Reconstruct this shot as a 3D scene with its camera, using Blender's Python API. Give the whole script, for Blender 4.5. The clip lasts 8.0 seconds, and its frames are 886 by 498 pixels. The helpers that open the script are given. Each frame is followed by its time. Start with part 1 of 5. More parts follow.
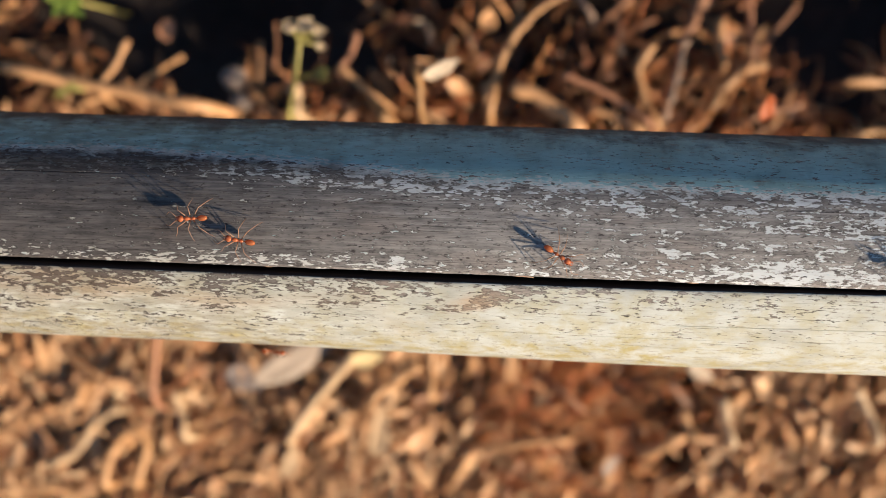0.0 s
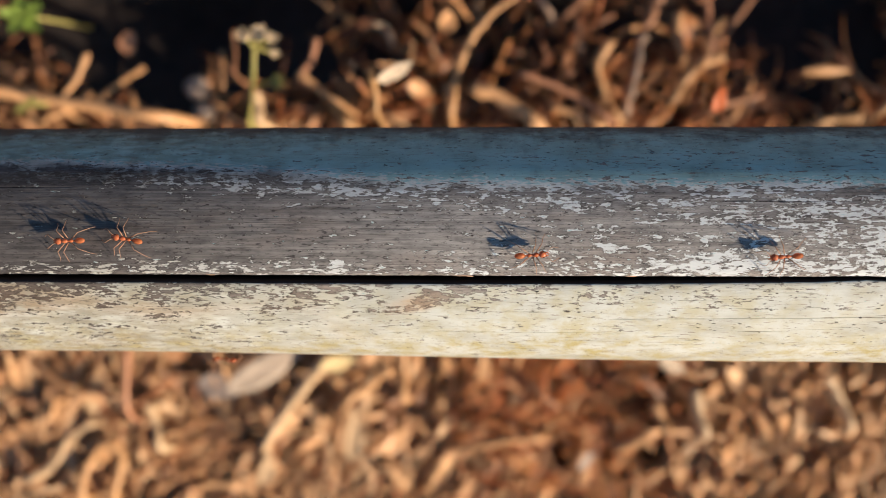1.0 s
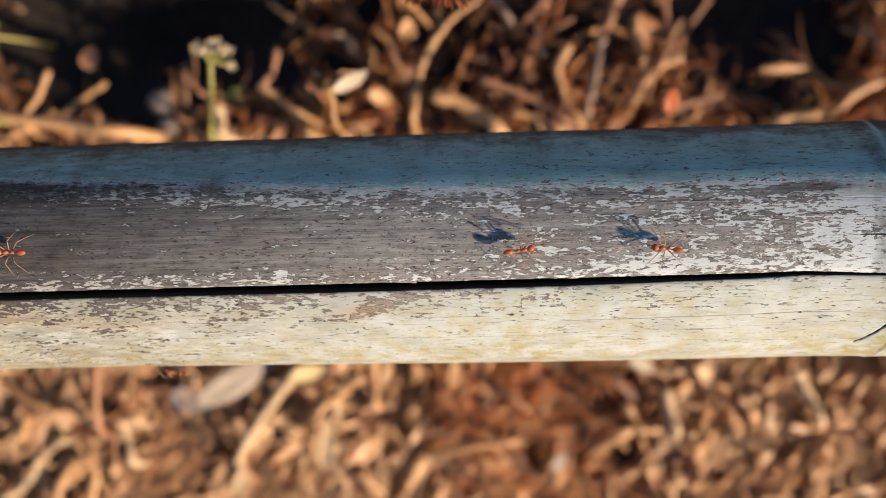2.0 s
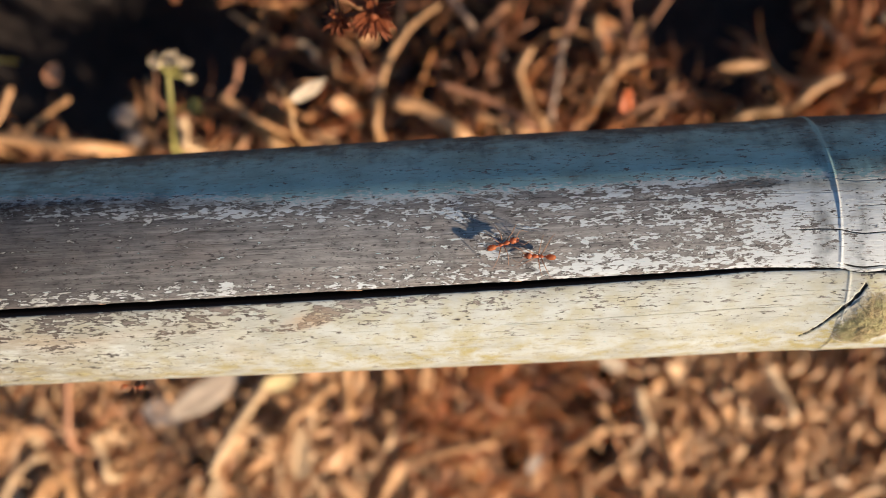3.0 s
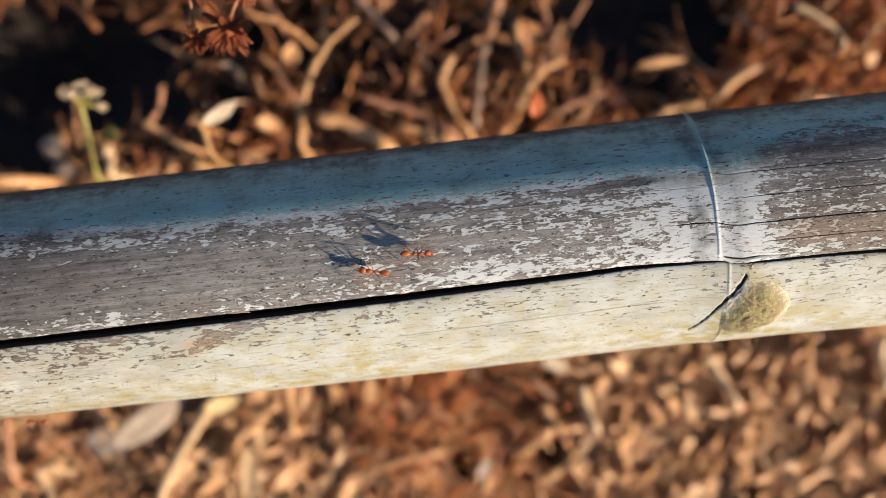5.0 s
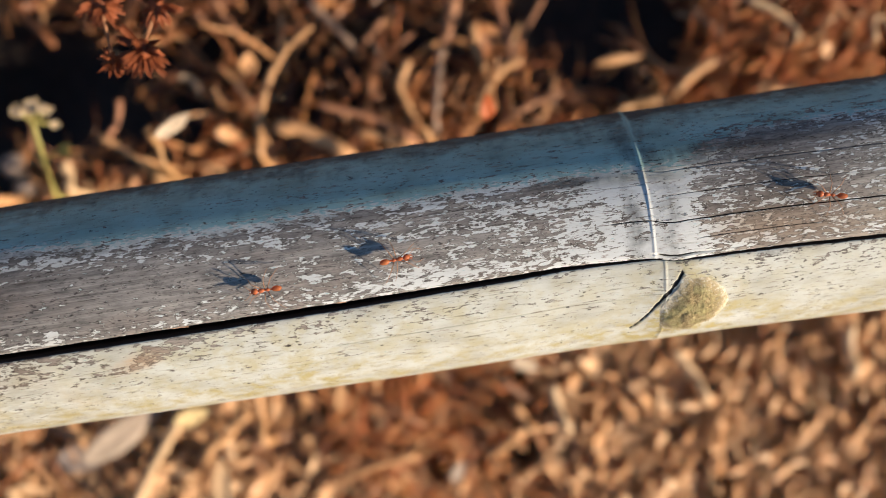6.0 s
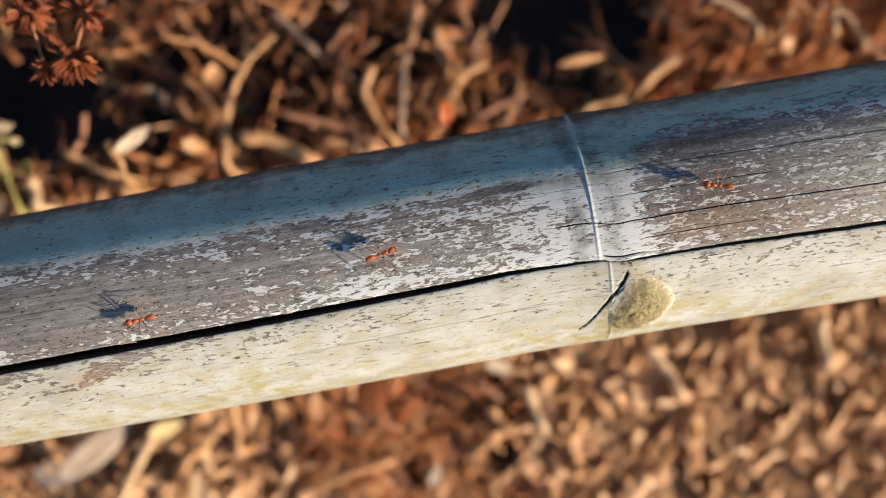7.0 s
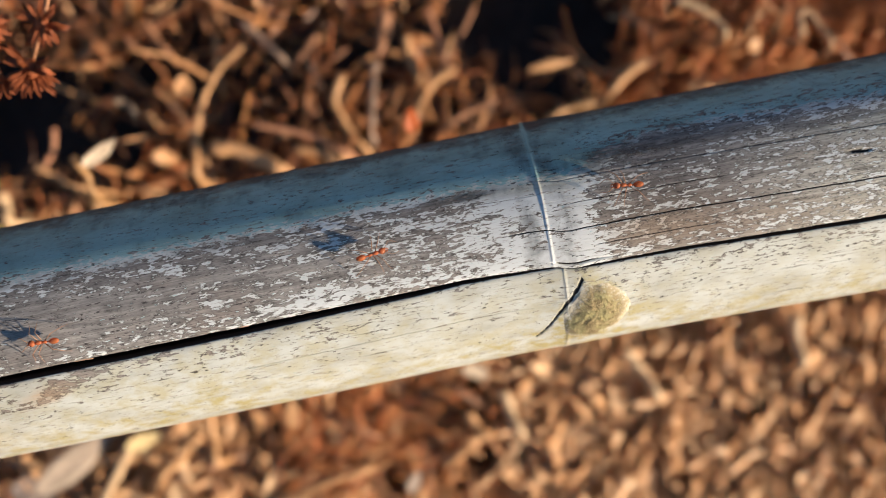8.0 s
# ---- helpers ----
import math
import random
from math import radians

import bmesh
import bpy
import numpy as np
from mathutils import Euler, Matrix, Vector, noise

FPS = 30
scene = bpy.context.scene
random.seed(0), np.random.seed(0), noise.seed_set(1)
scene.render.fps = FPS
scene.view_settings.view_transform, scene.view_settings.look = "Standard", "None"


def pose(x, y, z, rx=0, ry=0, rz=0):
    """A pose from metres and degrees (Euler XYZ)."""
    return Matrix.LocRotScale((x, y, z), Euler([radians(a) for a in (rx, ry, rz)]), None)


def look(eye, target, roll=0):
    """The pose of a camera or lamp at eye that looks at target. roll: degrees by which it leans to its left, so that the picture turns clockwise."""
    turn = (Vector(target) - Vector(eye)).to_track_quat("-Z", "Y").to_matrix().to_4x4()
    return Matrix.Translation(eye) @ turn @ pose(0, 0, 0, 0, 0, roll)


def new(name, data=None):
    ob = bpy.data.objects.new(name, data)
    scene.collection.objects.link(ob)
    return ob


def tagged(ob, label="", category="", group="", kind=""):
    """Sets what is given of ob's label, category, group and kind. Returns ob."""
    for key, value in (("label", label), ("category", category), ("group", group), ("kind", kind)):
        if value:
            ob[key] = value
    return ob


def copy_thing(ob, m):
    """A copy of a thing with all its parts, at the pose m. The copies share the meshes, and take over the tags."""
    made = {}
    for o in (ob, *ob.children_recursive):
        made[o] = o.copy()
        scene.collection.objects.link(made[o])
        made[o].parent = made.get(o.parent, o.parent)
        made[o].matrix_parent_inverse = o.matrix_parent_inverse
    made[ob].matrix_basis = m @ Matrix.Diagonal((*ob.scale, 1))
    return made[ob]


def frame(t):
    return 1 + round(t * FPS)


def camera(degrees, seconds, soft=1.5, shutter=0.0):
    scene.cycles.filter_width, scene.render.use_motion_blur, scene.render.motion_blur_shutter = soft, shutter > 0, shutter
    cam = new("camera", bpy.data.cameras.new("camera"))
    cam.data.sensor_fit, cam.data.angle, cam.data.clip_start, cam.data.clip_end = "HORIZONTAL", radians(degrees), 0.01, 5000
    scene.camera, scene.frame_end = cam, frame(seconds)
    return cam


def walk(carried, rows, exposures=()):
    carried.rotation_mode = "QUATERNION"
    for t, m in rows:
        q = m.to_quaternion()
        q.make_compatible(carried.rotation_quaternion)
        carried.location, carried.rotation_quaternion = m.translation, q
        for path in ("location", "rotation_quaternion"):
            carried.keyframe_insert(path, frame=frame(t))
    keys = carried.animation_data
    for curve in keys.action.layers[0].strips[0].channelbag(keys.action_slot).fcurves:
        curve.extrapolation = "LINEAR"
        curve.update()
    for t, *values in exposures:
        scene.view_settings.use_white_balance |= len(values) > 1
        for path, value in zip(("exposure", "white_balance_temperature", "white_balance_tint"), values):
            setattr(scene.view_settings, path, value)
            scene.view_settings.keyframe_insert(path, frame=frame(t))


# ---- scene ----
# ---- camera ----
cam = camera(52.0, 8.0, soft=0.7)
cam.data.dof.use_dof = True
cam.data.dof.focus_distance = 0.211
cam.data.dof.aperture_fstop = 7.0
PATH = [
    (0.0, 0.0000, 0.0266, 0.4519, -6.87, 3.30, 1.95),
    (0.5, 0.0066, 0.0269, 0.4522, -6.83, 3.00, 0.98),
    (1.0, 0.0128, 0.0267, 0.4525, -6.83, 2.68, 0.01),
    (1.5, 0.0182, 0.0267, 0.4530, -6.68, 2.27, -0.78),
    (3.0, 0.0348, 0.0272, 0.4545, -6.32, 1.05, -3.15),
    (3.5, 0.0398, 0.0266, 0.4545, -6.35, 0.74, -3.93),
    (4.0, 0.0465, 0.0267, 0.4552, -6.17, 0.33, -4.87),
    (4.5, 0.0520, 0.0269, 0.4555, -6.00, -0.06, -5.64),
    (6.0, 0.0709, 0.0264, 0.4560, -5.77, -1.21, -8.50),
    (6.5, 0.0769, 0.0260, 0.4559, -5.78, -1.55, -9.42),
    (7.0, 0.0823, 0.0259, 0.4570, -5.62, -1.80, -10.13),
    (7.5, 0.0861, 0.0258, 0.4570, -5.48, -2.14, -10.73),
    (8.0, 0.0912, 0.0259, 0.4581, -5.37, -2.44, -11.23),
]
EXPOSURE = 0.90
walk(cam, [(t, pose(x, y, z, rx, ry, rz)) for t, x, y, z, rx, ry, rz in PATH], exposures=((0.0, EXPOSURE, 5200, 2), (8.0, EXPOSURE, 5200, 2)))

# ---- light: low evening sun and clear sky ----
SUN = Vector((0.822, -0.427, 0.376)).normalized()
world = bpy.data.worlds.new("sky")
scene.world = world
world.use_nodes = True
wn = world.node_tree
sky = wn.nodes.new("ShaderNodeTexSky")
sky.sky_type = "NISHITA"
sky.sun_disc = False
sky.ozone_density = 2.2
sky.dust_density = 1.5
sky.sun_elevation = math.asin(SUN.z)
sky.sun_rotation = math.atan2(SUN.x, SUN.y)
wn.nodes["Background"].inputs["Strength"].default_value = 0.045
wn.links.new(sky.outputs["Color"], wn.nodes["Background"].inputs["Color"])
sun = new("sun", bpy.data.lights.new("sun", "SUN"))
sun.data.energy = 5.0
sun.data.angle = radians(1.6)
sun.data.color = (1.0, 0.66, 0.405)
sun.matrix_world = look(SUN * 5, (0, 0, 0))


# ---- small tools ----
def part(name, bm, material, parent=None, label="", smooth=True):
    """Links a bmesh as one mesh object under a thing."""
    me = bpy.data.meshes.new(name)
    bm.to_mesh(me)
    bm.free()
    return mesh_part(name, me, material, parent, label, smooth)


def mesh_part(name, me, material, parent=None, label="", smooth=True):
    if not me.materials:
        me.materials.append(material)
    if smooth:
        me.shade_smooth()
    ob = new(name, me)
    if parent:
        ob.parent = parent
    if label:
        tagged(ob, label)
    return ob


def raw_mesh(name, verts, faces):
    me = bpy.data.meshes.new(name)
    me.from_pydata([tuple(v) for v in verts], [], [tuple(f) for f in faces])
    me.update()
    return me


def tube(points, radii, sides=6):
    """Verts and faces of a closed tapered tube through the points."""
    pts = [Vector(p) for p in points]
    n = len(pts)
    verts, faces = [], []
    up = Vector((0.13, 0.31, 0.94))
    for i, p in enumerate(pts):
        d = (pts[min(i + 1, n - 1)] - pts[max(i - 1, 0)]).normalized()
        a = d.cross(up)
        if a.length < 0.05:
            a = d.cross(Vector((1, 0.2, 0)))
        a.normalize()
        b = d.cross(a)
        for j in range(sides):
            w = 2 * math.pi * j / sides
            verts.append(p + (a * math.cos(w) + b * math.sin(w)) * radii[i])
    for i in range(n - 1):
        for j in range(sides):
            k = (j + 1) % sides
            faces.append((i * sides + j, i * sides + k, (i + 1) * sides + k, (i + 1) * sides + j))
    faces.append(tuple(range(sides))[::-1])
    faces.append(tuple((n - 1) * sides + j for j in range(sides)))
    return verts, faces


def joined(pieces):
    verts, faces = [], []
    for v, f in pieces:
        o = len(verts)
        verts += [tuple(p) for p in v]
        faces += [tuple(i + o for i in q) for q in f]
    return verts, faces


def blade(length, width, rise, cup, twist, rng, rows=6, thick=0.00022, point=0.75, wander=0.15, taper=0.8):
    """Verts and faces of a thin curled leaf along +x: rise bends it along, cup across."""
    top, n = [], rows + 1
    wob = rng.uniform(-wander, wander)
    for i in range(n):
        u = i / rows
        half = 0.5 * width * (0.06 + math.sin(math.pi * min(1, u ** point)) ** taper) * (1 + rng.uniform(-0.14, 0.14))
        bend = rise * (u - 0.5)
        x = length * (math.sin(bend) / rise if abs(rise) > 1e-3 else (u - 0.5))
        z = length * ((1 - math.cos(bend)) / rise if abs(rise) > 1e-3 else 0)
        y0 = length * wob * (u - 0.5) ** 2
        tw = twist * (u - 0.5)
        for v in (-1, -0.5, 0, 0.5, 1):
            a = cup * v
            yy = half * (math.sin(a) / cup if abs(cup) > 1e-3 else v)
            zz = half * ((1 - math.cos(a)) / cup if abs(cup) > 1e-3 else 0)
            top.append(Vector((x, y0 + yy * math.cos(tw) - zz * math.sin(tw), z + yy * math.sin(tw) + zz * math.cos(tw) + rng.uniform(-0.03, 0.03) * width)))
    verts = top + [p - Vector((0, 0, thick)) for p in top]
    m, faces = 5 * n, []
    for i in range(rows):
        for j in range(4):
            a = i * 5 + j
            faces.append((a, a + 5, a + 6, a + 1))
            faces.append((m + a, m + a + 1, m + a + 6, m + a + 5))
        for j, s in ((0, 1), (4, -1)):
            a = i * 5 + j
            q = (a, m + a, m + a + 5, a + 5)
            faces.append(q if s > 0 else q[::-1])
    for i, s in ((0, -1), (rows, 1)):
        for j in range(4):
            a = i * 5 + j
            q = (a, m + a, m + a + 1, a + 1)
            faces.append(q if s > 0 else q[::-1])
    return verts, faces


# ---- materials ----
def nodes_of(name):
    m = bpy.data.materials.new(name)
    m.use_nodes = True
    nt = m.node_tree
    return m, nt, nt.nodes["Principled BSDF"], nt.nodes["Material Output"]


def math_node(nt, op, a, b=None, clamp=False):
    n = nt.nodes.new("ShaderNodeMath")
    n.operation = op
    n.use_clamp = clamp
    for i, v in enumerate((a, b)):
        if v is None:
            continue
        if isinstance(v, (int, float)):
            n.inputs[i].default_value = v
        else:
            nt.links.new(v, n.inputs[i])
    return n.outputs[0]


def mix_colour(nt, fac, a, b, blend="MIX"):
    n = nt.nodes.new("ShaderNodeMix")
    n.data_type = "RGBA"
    n.blend_type = blend
    for sock, v in ((n.inputs[0], fac), (n.inputs[6], a), (n.inputs[7], b)):
        if isinstance(v, (int, float)):
            sock.default_value = v
        elif isinstance(v, tuple):
            sock.default_value = (*v, 1)
        else:
            nt.links.new(v, sock)
    return n.outputs[2]


def ramp(nt, fac, stops):
    n = nt.nodes.new("ShaderNodeValToRGB")
    e = n.color_ramp.elements
    while len(e) < len(stops):
        e.new(0.5)
    for el, (p, c) in zip(e, stops):
        el.position = p
        el.color = (*c, 1)
    nt.links.new(fac, n.inputs[0])
    return n.outputs[0]


def step(nt, value, lo, hi):
    n = nt.nodes.new("ShaderNodeMapRange")
    n.interpolation_type = "SMOOTHSTEP"
    n.inputs[1].default_value, n.inputs[2].default_value = lo, hi
    nt.links.new(value, n.inputs[0])
    return n.outputs[0]


def noise_tex(nt, vec, scale, detail=3.0, rough=0.55, stretch=None):
    if stretch:
        mp = nt.nodes.new("ShaderNodeVectorMath")
        mp.operation = "MULTIPLY"
        nt.links.new(vec, mp.inputs[0])
        mp.inputs[1].default_value = stretch
        vec = mp.outputs[0]
    n = nt.nodes.new("ShaderNodeTexNoise")
    n.inputs["Scale"].default_value = scale
    n.inputs["Detail"].default_value = detail
    n.inputs["Roughness"].default_value = rough
    nt.links.new(vec, n.inputs["Vector"])
    return n.outputs["Fac"]


def attr(nt, name, out="Fac"):
    n = nt.nodes.new("ShaderNodeAttribute")
    n.attribute_name = name
    return n.outputs[out]


def bump(nt, bsdf, height, distance, strength=1.0, after=None):
    n = nt.nodes.new("ShaderNodeBump")
    n.inputs["Distance"].default_value = distance
    n.inputs["Strength"].default_value = strength
    nt.links.new(height, n.inputs["Height"])
    if after:
        nt.links.new(after, n.inputs["Normal"])
    if bsdf:
        nt.links.new(n.outputs[0], bsdf.inputs["Normal"])
    return n.outputs[0]


def bamboo_material():
    m, nt, b, _ = nodes_of("weathered_bamboo")
    sa = attr(nt, "along", "Vector")
    coat, algae, rust, grime = attr(nt, "coat"), attr(nt, "algae"), attr(nt, "rust"), attr(nt, "grime")
    # flaking mask: small ragged flakes in loose clusters, drawn out along the fibres
    flake = noise_tex(nt, sa, 1.0, 5.0, 0.66, (470.0, 1350.0, 1.0))
    broad = noise_tex(nt, sa, 1.0, 3.0, 0.5, (160.0, 480.0, 1.0))
    fibre = noise_tex(nt, sa, 1.0, 4.0, 0.7, (60.0, 4200.0, 1.0))
    value = math_node(nt, "ADD", math_node(nt, "MULTIPLY", flake, 8.4), math_node(nt, "MULTIPLY", broad, 4.6))
    value = math_node(nt, "ADD", value, math_node(nt, "MULTIPLY", fibre, 1.5))
    value = math_node(nt, "ADD", value, math_node(nt, "SUBTRACT", coat, 7.25))
    mask = step(nt, value, -0.03, 0.05)
    rim = math_node(nt, "MULTIPLY", step(nt, value, -0.75, -0.04), math_node(nt, "SUBTRACT", 1.0, mask))
    # bare grey wood with streaks
    streak = noise_tex(nt, sa, 1.0, 5.0, 0.65, (18.0, 900.0, 1.0))
    wood = ramp(nt, streak, [(0.30, (0.100, 0.100, 0.096)), (0.48, (0.255, 0.255, 0.24)), (0.68, (0.44, 0.44, 0.41))])
    patch = noise_tex(nt, sa, 1.0, 3.0, 0.6, (35.0, 90.0, 1.0))
    wood = mix_colour(nt, math_node(nt, "MULTIPLY", step(nt, patch, 0.48, 0.7), 0.6), wood, (0.20, 0.170, 0.145), "MIX")
    wood = mix_colour(nt, 0.34, wood, ramp(nt, fibre, [(0.34, (0.11, 0.106, 0.100)), (0.5, (0.27, 0.262, 0.245)), (0.64, (0.43, 0.41, 0.38))]))
    mottle = noise_tex(nt, sa, 1.0, 5.0, 0.65, (140.0, 330.0, 1.0))
    wood = mix_colour(nt, 0.75, wood, ramp(nt, mottle, [(0.34, (0.58, 0.58, 0.59)), (0.5, (1.12, 1.11, 1.10)), (0.66, (1.42, 1.40, 1.37))]), "MULTIPLY")
    wood = mix_colour(nt, math_node(nt, "MULTIPLY", rust, 0.8), wood, (0.34, 0.265, 0.18))
    wood = mix_colour(nt, math_node(nt, "MULTIPLY", attr(nt, "pale"), 0.55), wood, mix_colour(nt, 1.0, wood, (1.75, 1.85, 1.7), "MULTIPLY"))
    # local grime on the wood, with the far side's shade painted in
    mould_shade = math_node(nt, "MULTIPLY", grime, step(nt, noise_tex(nt, sa, 1.0, 6.0, 0.7, (90.0, 420.0, 1.0)), 0.38, 0.58), True)
    wood = mix_colour(nt, math_node(nt, "MULTIPLY", mould_shade, 0.75), wood, (0.050, 0.048, 0.048))
    wood = mix_colour(nt, math_node(nt, "MULTIPLY", rim, 0.66), wood, (0.040, 0.036, 0.034))
    wood = mix_colour(nt, math_node(nt, "MULTIPLY", attr(nt, "stain"), 0.85), wood, mix_colour(nt, 1.0, wood, (0.30, 0.285, 0.29), "MULTIPLY"))
    # chalky coat with stains
    cloud = noise_tex(nt, sa, 1.0, 5.0, 0.6, (60.0, 130.0, 1.0))
    white = ramp(nt, cloud, [(0.3, (0.41, 0.425, 0.37)), (0.52, (0.545, 0.58, 0.53)), (0.75, (0.615, 0.66, 0.62))])
    # flakes painted whiter to carry the brightness of grazing sun
    white = mix_colour(nt, math_node(nt, "MULTIPLY", attr(nt, "fresh"), 0.75), white, (0.74, 0.80, 0.82))
    # cool hue of the sky-lit shade, painted into the upper band's coat
    cool_mask = step(nt, math_node(nt, "ADD", attr(nt, "bloom"), math_node(nt, "MULTIPLY", flake, 2.2)), 1.40, 1.56)
    white = mix_colour(nt, cool_mask, white, mix_colour(nt, 1.0, white, (0.55, 0.81, 0.87), "MULTIPLY"))
    spot = noise_tex(nt, sa, 1.0, 6.0, 0.68, (150.0, 190.0, 1.0))
    green = math_node(nt, "MULTIPLY", algae, step(nt, spot, 0.40, 0.66))
    white = mix_colour(nt, green, white, (0.43, 0.39, 0.18))
    warm = math_node(nt, "MULTIPLY", step(nt, rust, 0.35, 1.0), step(nt, cloud, 0.3, 0.6))
    white = mix_colour(nt, math_node(nt, "MULTIPLY", warm, 0.8), white, (0.45, 0.33, 0.20))
    # soft blackish clouds of grime and painted shade, and crisp small chips where they sit
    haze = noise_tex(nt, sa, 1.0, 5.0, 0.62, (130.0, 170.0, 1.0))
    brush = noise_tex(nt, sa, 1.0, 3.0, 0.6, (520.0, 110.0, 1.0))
    soft_shade = step(nt, math_node(nt, "ADD", math_node(nt, "MULTIPLY", grime, 0.82), math_node(nt, "ADD", math_node(nt, "MULTIPLY", haze, 1.25), math_node(nt, "MULTIPLY", brush, 0.40))), 0.98, 1.68)
    white = mix_colour(nt, math_node(nt, "MULTIPLY", soft_shade, 0.90), white, (0.040, 0.050, 0.060))
    speck = noise_tex(nt, sa, 1.0, 5.0, 0.66, (330.0, 1150.0, 1.0))
    dark = step(nt, math_node(nt, "ADD", math_node(nt, "MULTIPLY", grime, 0.11), speck), 0.645, 0.675)
    white = mix_colour(nt, math_node(nt, "MULTIPLY", dark, 0.85), white, (0.030, 0.034, 0.036))
    dash = step(nt, noise_tex(nt, sa, 1.0, 5.0, 0.66, (230.0, 1700.0, 1.0)), 0.585, 0.63)
    white = mix_colour(nt, math_node(nt, "MULTIPLY", dash, 0.62), white, (0.20, 0.165, 0.13))
    white = mix_colour(nt, math_node(nt, "MULTIPLY", attr(nt, "stain"), step(nt, broad, 0.35, 0.6)), white, mix_colour(nt, 1.0, white, (0.70, 0.66, 0.60), "MULTIPLY"))
    chip = math_node(nt, "MULTIPLY", step(nt, noise_tex(nt, sa, 1.0, 6.0, 0.72, (420.0, 1500.0, 1.0)), 0.575, 0.60), step(nt, math_node(nt, "ADD", attr(nt, "fresh"), math_node(nt, "MULTIPLY", broad, 0.8)), 0.62, 0.95))
    wood = mix_colour(nt, math_node(nt, "MULTIPLY", chip, 0.85), wood, (0.040, 0.036, 0.036))
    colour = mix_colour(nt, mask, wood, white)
    # dark pits and specks
    v = nt.nodes.new("ShaderNodeTexVoronoi")
    vm = nt.nodes.new("ShaderNodeVectorMath")
    vm.operation = "MULTIPLY"
    vm.inputs[1].default_value = (330.0, 900.0, 1.0)
    nt.links.new(sa, vm.inputs[0])
    nt.links.new(vm.outputs[0], v.inputs["Vector"])
    v.inputs["Scale"].default_value = 1.0
    rare = step(nt, noise_tex(nt, sa, 1.0, 2.0, 0.5, (90.0, 200.0, 1.0)), 0.44, 0.60)
    pit = math_node(nt, "MULTIPLY", math_node(nt, "SUBTRACT", 1.0, step(nt, math_node(nt, "ADD", v.outputs["Distance"], math_node(nt, "MULTIPLY", flake, 0.5)), 0.31, 0.42)), rare)
    colour = mix_colour(nt, math_node(nt, "MULTIPLY", pit, 0.8), colour, (0.05, 0.042, 0.038))
    thin = math_node(nt, "MULTIPLY", step(nt, noise_tex(nt, sa, 1.0, 5.0, 0.7, (60.0, 1900.0, 1.0)), 0.61, 0.67), 0.45)
    colour = mix_colour(nt, thin, colour, (0.075, 0.062, 0.053))
    ragged = step(nt, math_node(nt, "ADD", attr(nt, "split"), math_node(nt, "MULTIPLY", math_node(nt, "SUBTRACT", flake, 0.5), 0.9)), 0.42, 0.72)
    colour = mix_colour(nt, math_node(nt, "MULTIPLY", ragged, 0.95), colour, (0.015, 0.012, 0.010))
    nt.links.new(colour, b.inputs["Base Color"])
    rough = nt.nodes.new("ShaderNodeMapRange")
    rough.inputs[3].default_value, rough.inputs[4].default_value = 0.66, 0.58
    nt.links.new(mask, rough.inputs[0])
    nt.links.new(rough.outputs[0], b.inputs["Roughness"])
    b.inputs["Specular IOR Level"].default_value = 0.25
    h = math_node(nt, "ADD", math_node(nt, "MULTIPLY", mask, 0.55), math_node(nt, "MULTIPLY", fibre, 0.28))
    h = math_node(nt, "SUBTRACT", h, math_node(nt, "MULTIPLY", pit, 0.8))
    h = math_node(nt, "SUBTRACT", h, math_node(nt, "MULTIPLY", thin, 0.7))
    bump(nt, b, h, 0.00042, 1.0)
    return m


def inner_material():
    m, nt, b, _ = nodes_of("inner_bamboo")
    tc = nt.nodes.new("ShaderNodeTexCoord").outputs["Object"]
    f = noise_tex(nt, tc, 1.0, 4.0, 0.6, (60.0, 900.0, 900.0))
    # wall colour taken near black, so the seam's inner shade is painted in
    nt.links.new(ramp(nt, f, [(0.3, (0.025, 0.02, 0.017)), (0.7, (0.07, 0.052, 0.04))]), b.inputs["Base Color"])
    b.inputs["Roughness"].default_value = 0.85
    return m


def litter_material(name, stops, island, translucent=0.25, gloss=0.5):
    """Dry plant matter: hue by piece, veins and blotches within it."""
    m, nt, b, out = nodes_of(name)
    tc = nt.nodes.new("ShaderNodeTexCoord").outputs["Object"]
    if island:
        rnd = nt.nodes.new("ShaderNodeNewGeometry").outputs["Random Per Island"]
    else:
        rnd = nt.nodes.new("ShaderNodeObjectInfo").outputs["Random"]
    base = ramp(nt, rnd, stops)
    blot = noise_tex(nt, tc, 160.0, 4.0, 0.6)
    base = mix_colour(nt, math_node(nt, "MULTIPLY", step(nt, blot, 0.46, 0.7), 0.35), base, (0.20, 0.105, 0.05))
    fine = noise_tex(nt, tc, 900.0, 3.0, 0.6)
    base = mix_colour(nt, 0.22, base, ramp(nt, fine, [(0.3, (0.45, 0.45, 0.45)), (0.7, (1, 1, 1))]), "MULTIPLY")
    nt.links.new(base, b.inputs["Base Color"])
    b.inputs["Roughness"].default_value = gloss
    bump(nt, b, fine, 0.0002, 0.6)
    if translucent:
        tr = nt.nodes.new("ShaderNodeBsdfTranslucent")
        nt.links.new(base, tr.inputs["Color"])
        mix = nt.nodes.new("ShaderNodeMixShader")
        mix.inputs[0].default_value = translucent
        nt.links.new(b.outputs[0], mix.inputs[1])
        nt.links.new(tr.outputs[0], mix.inputs[2])
        nt.links.new(mix.outputs[0], out.inputs["Surface"])
    return m


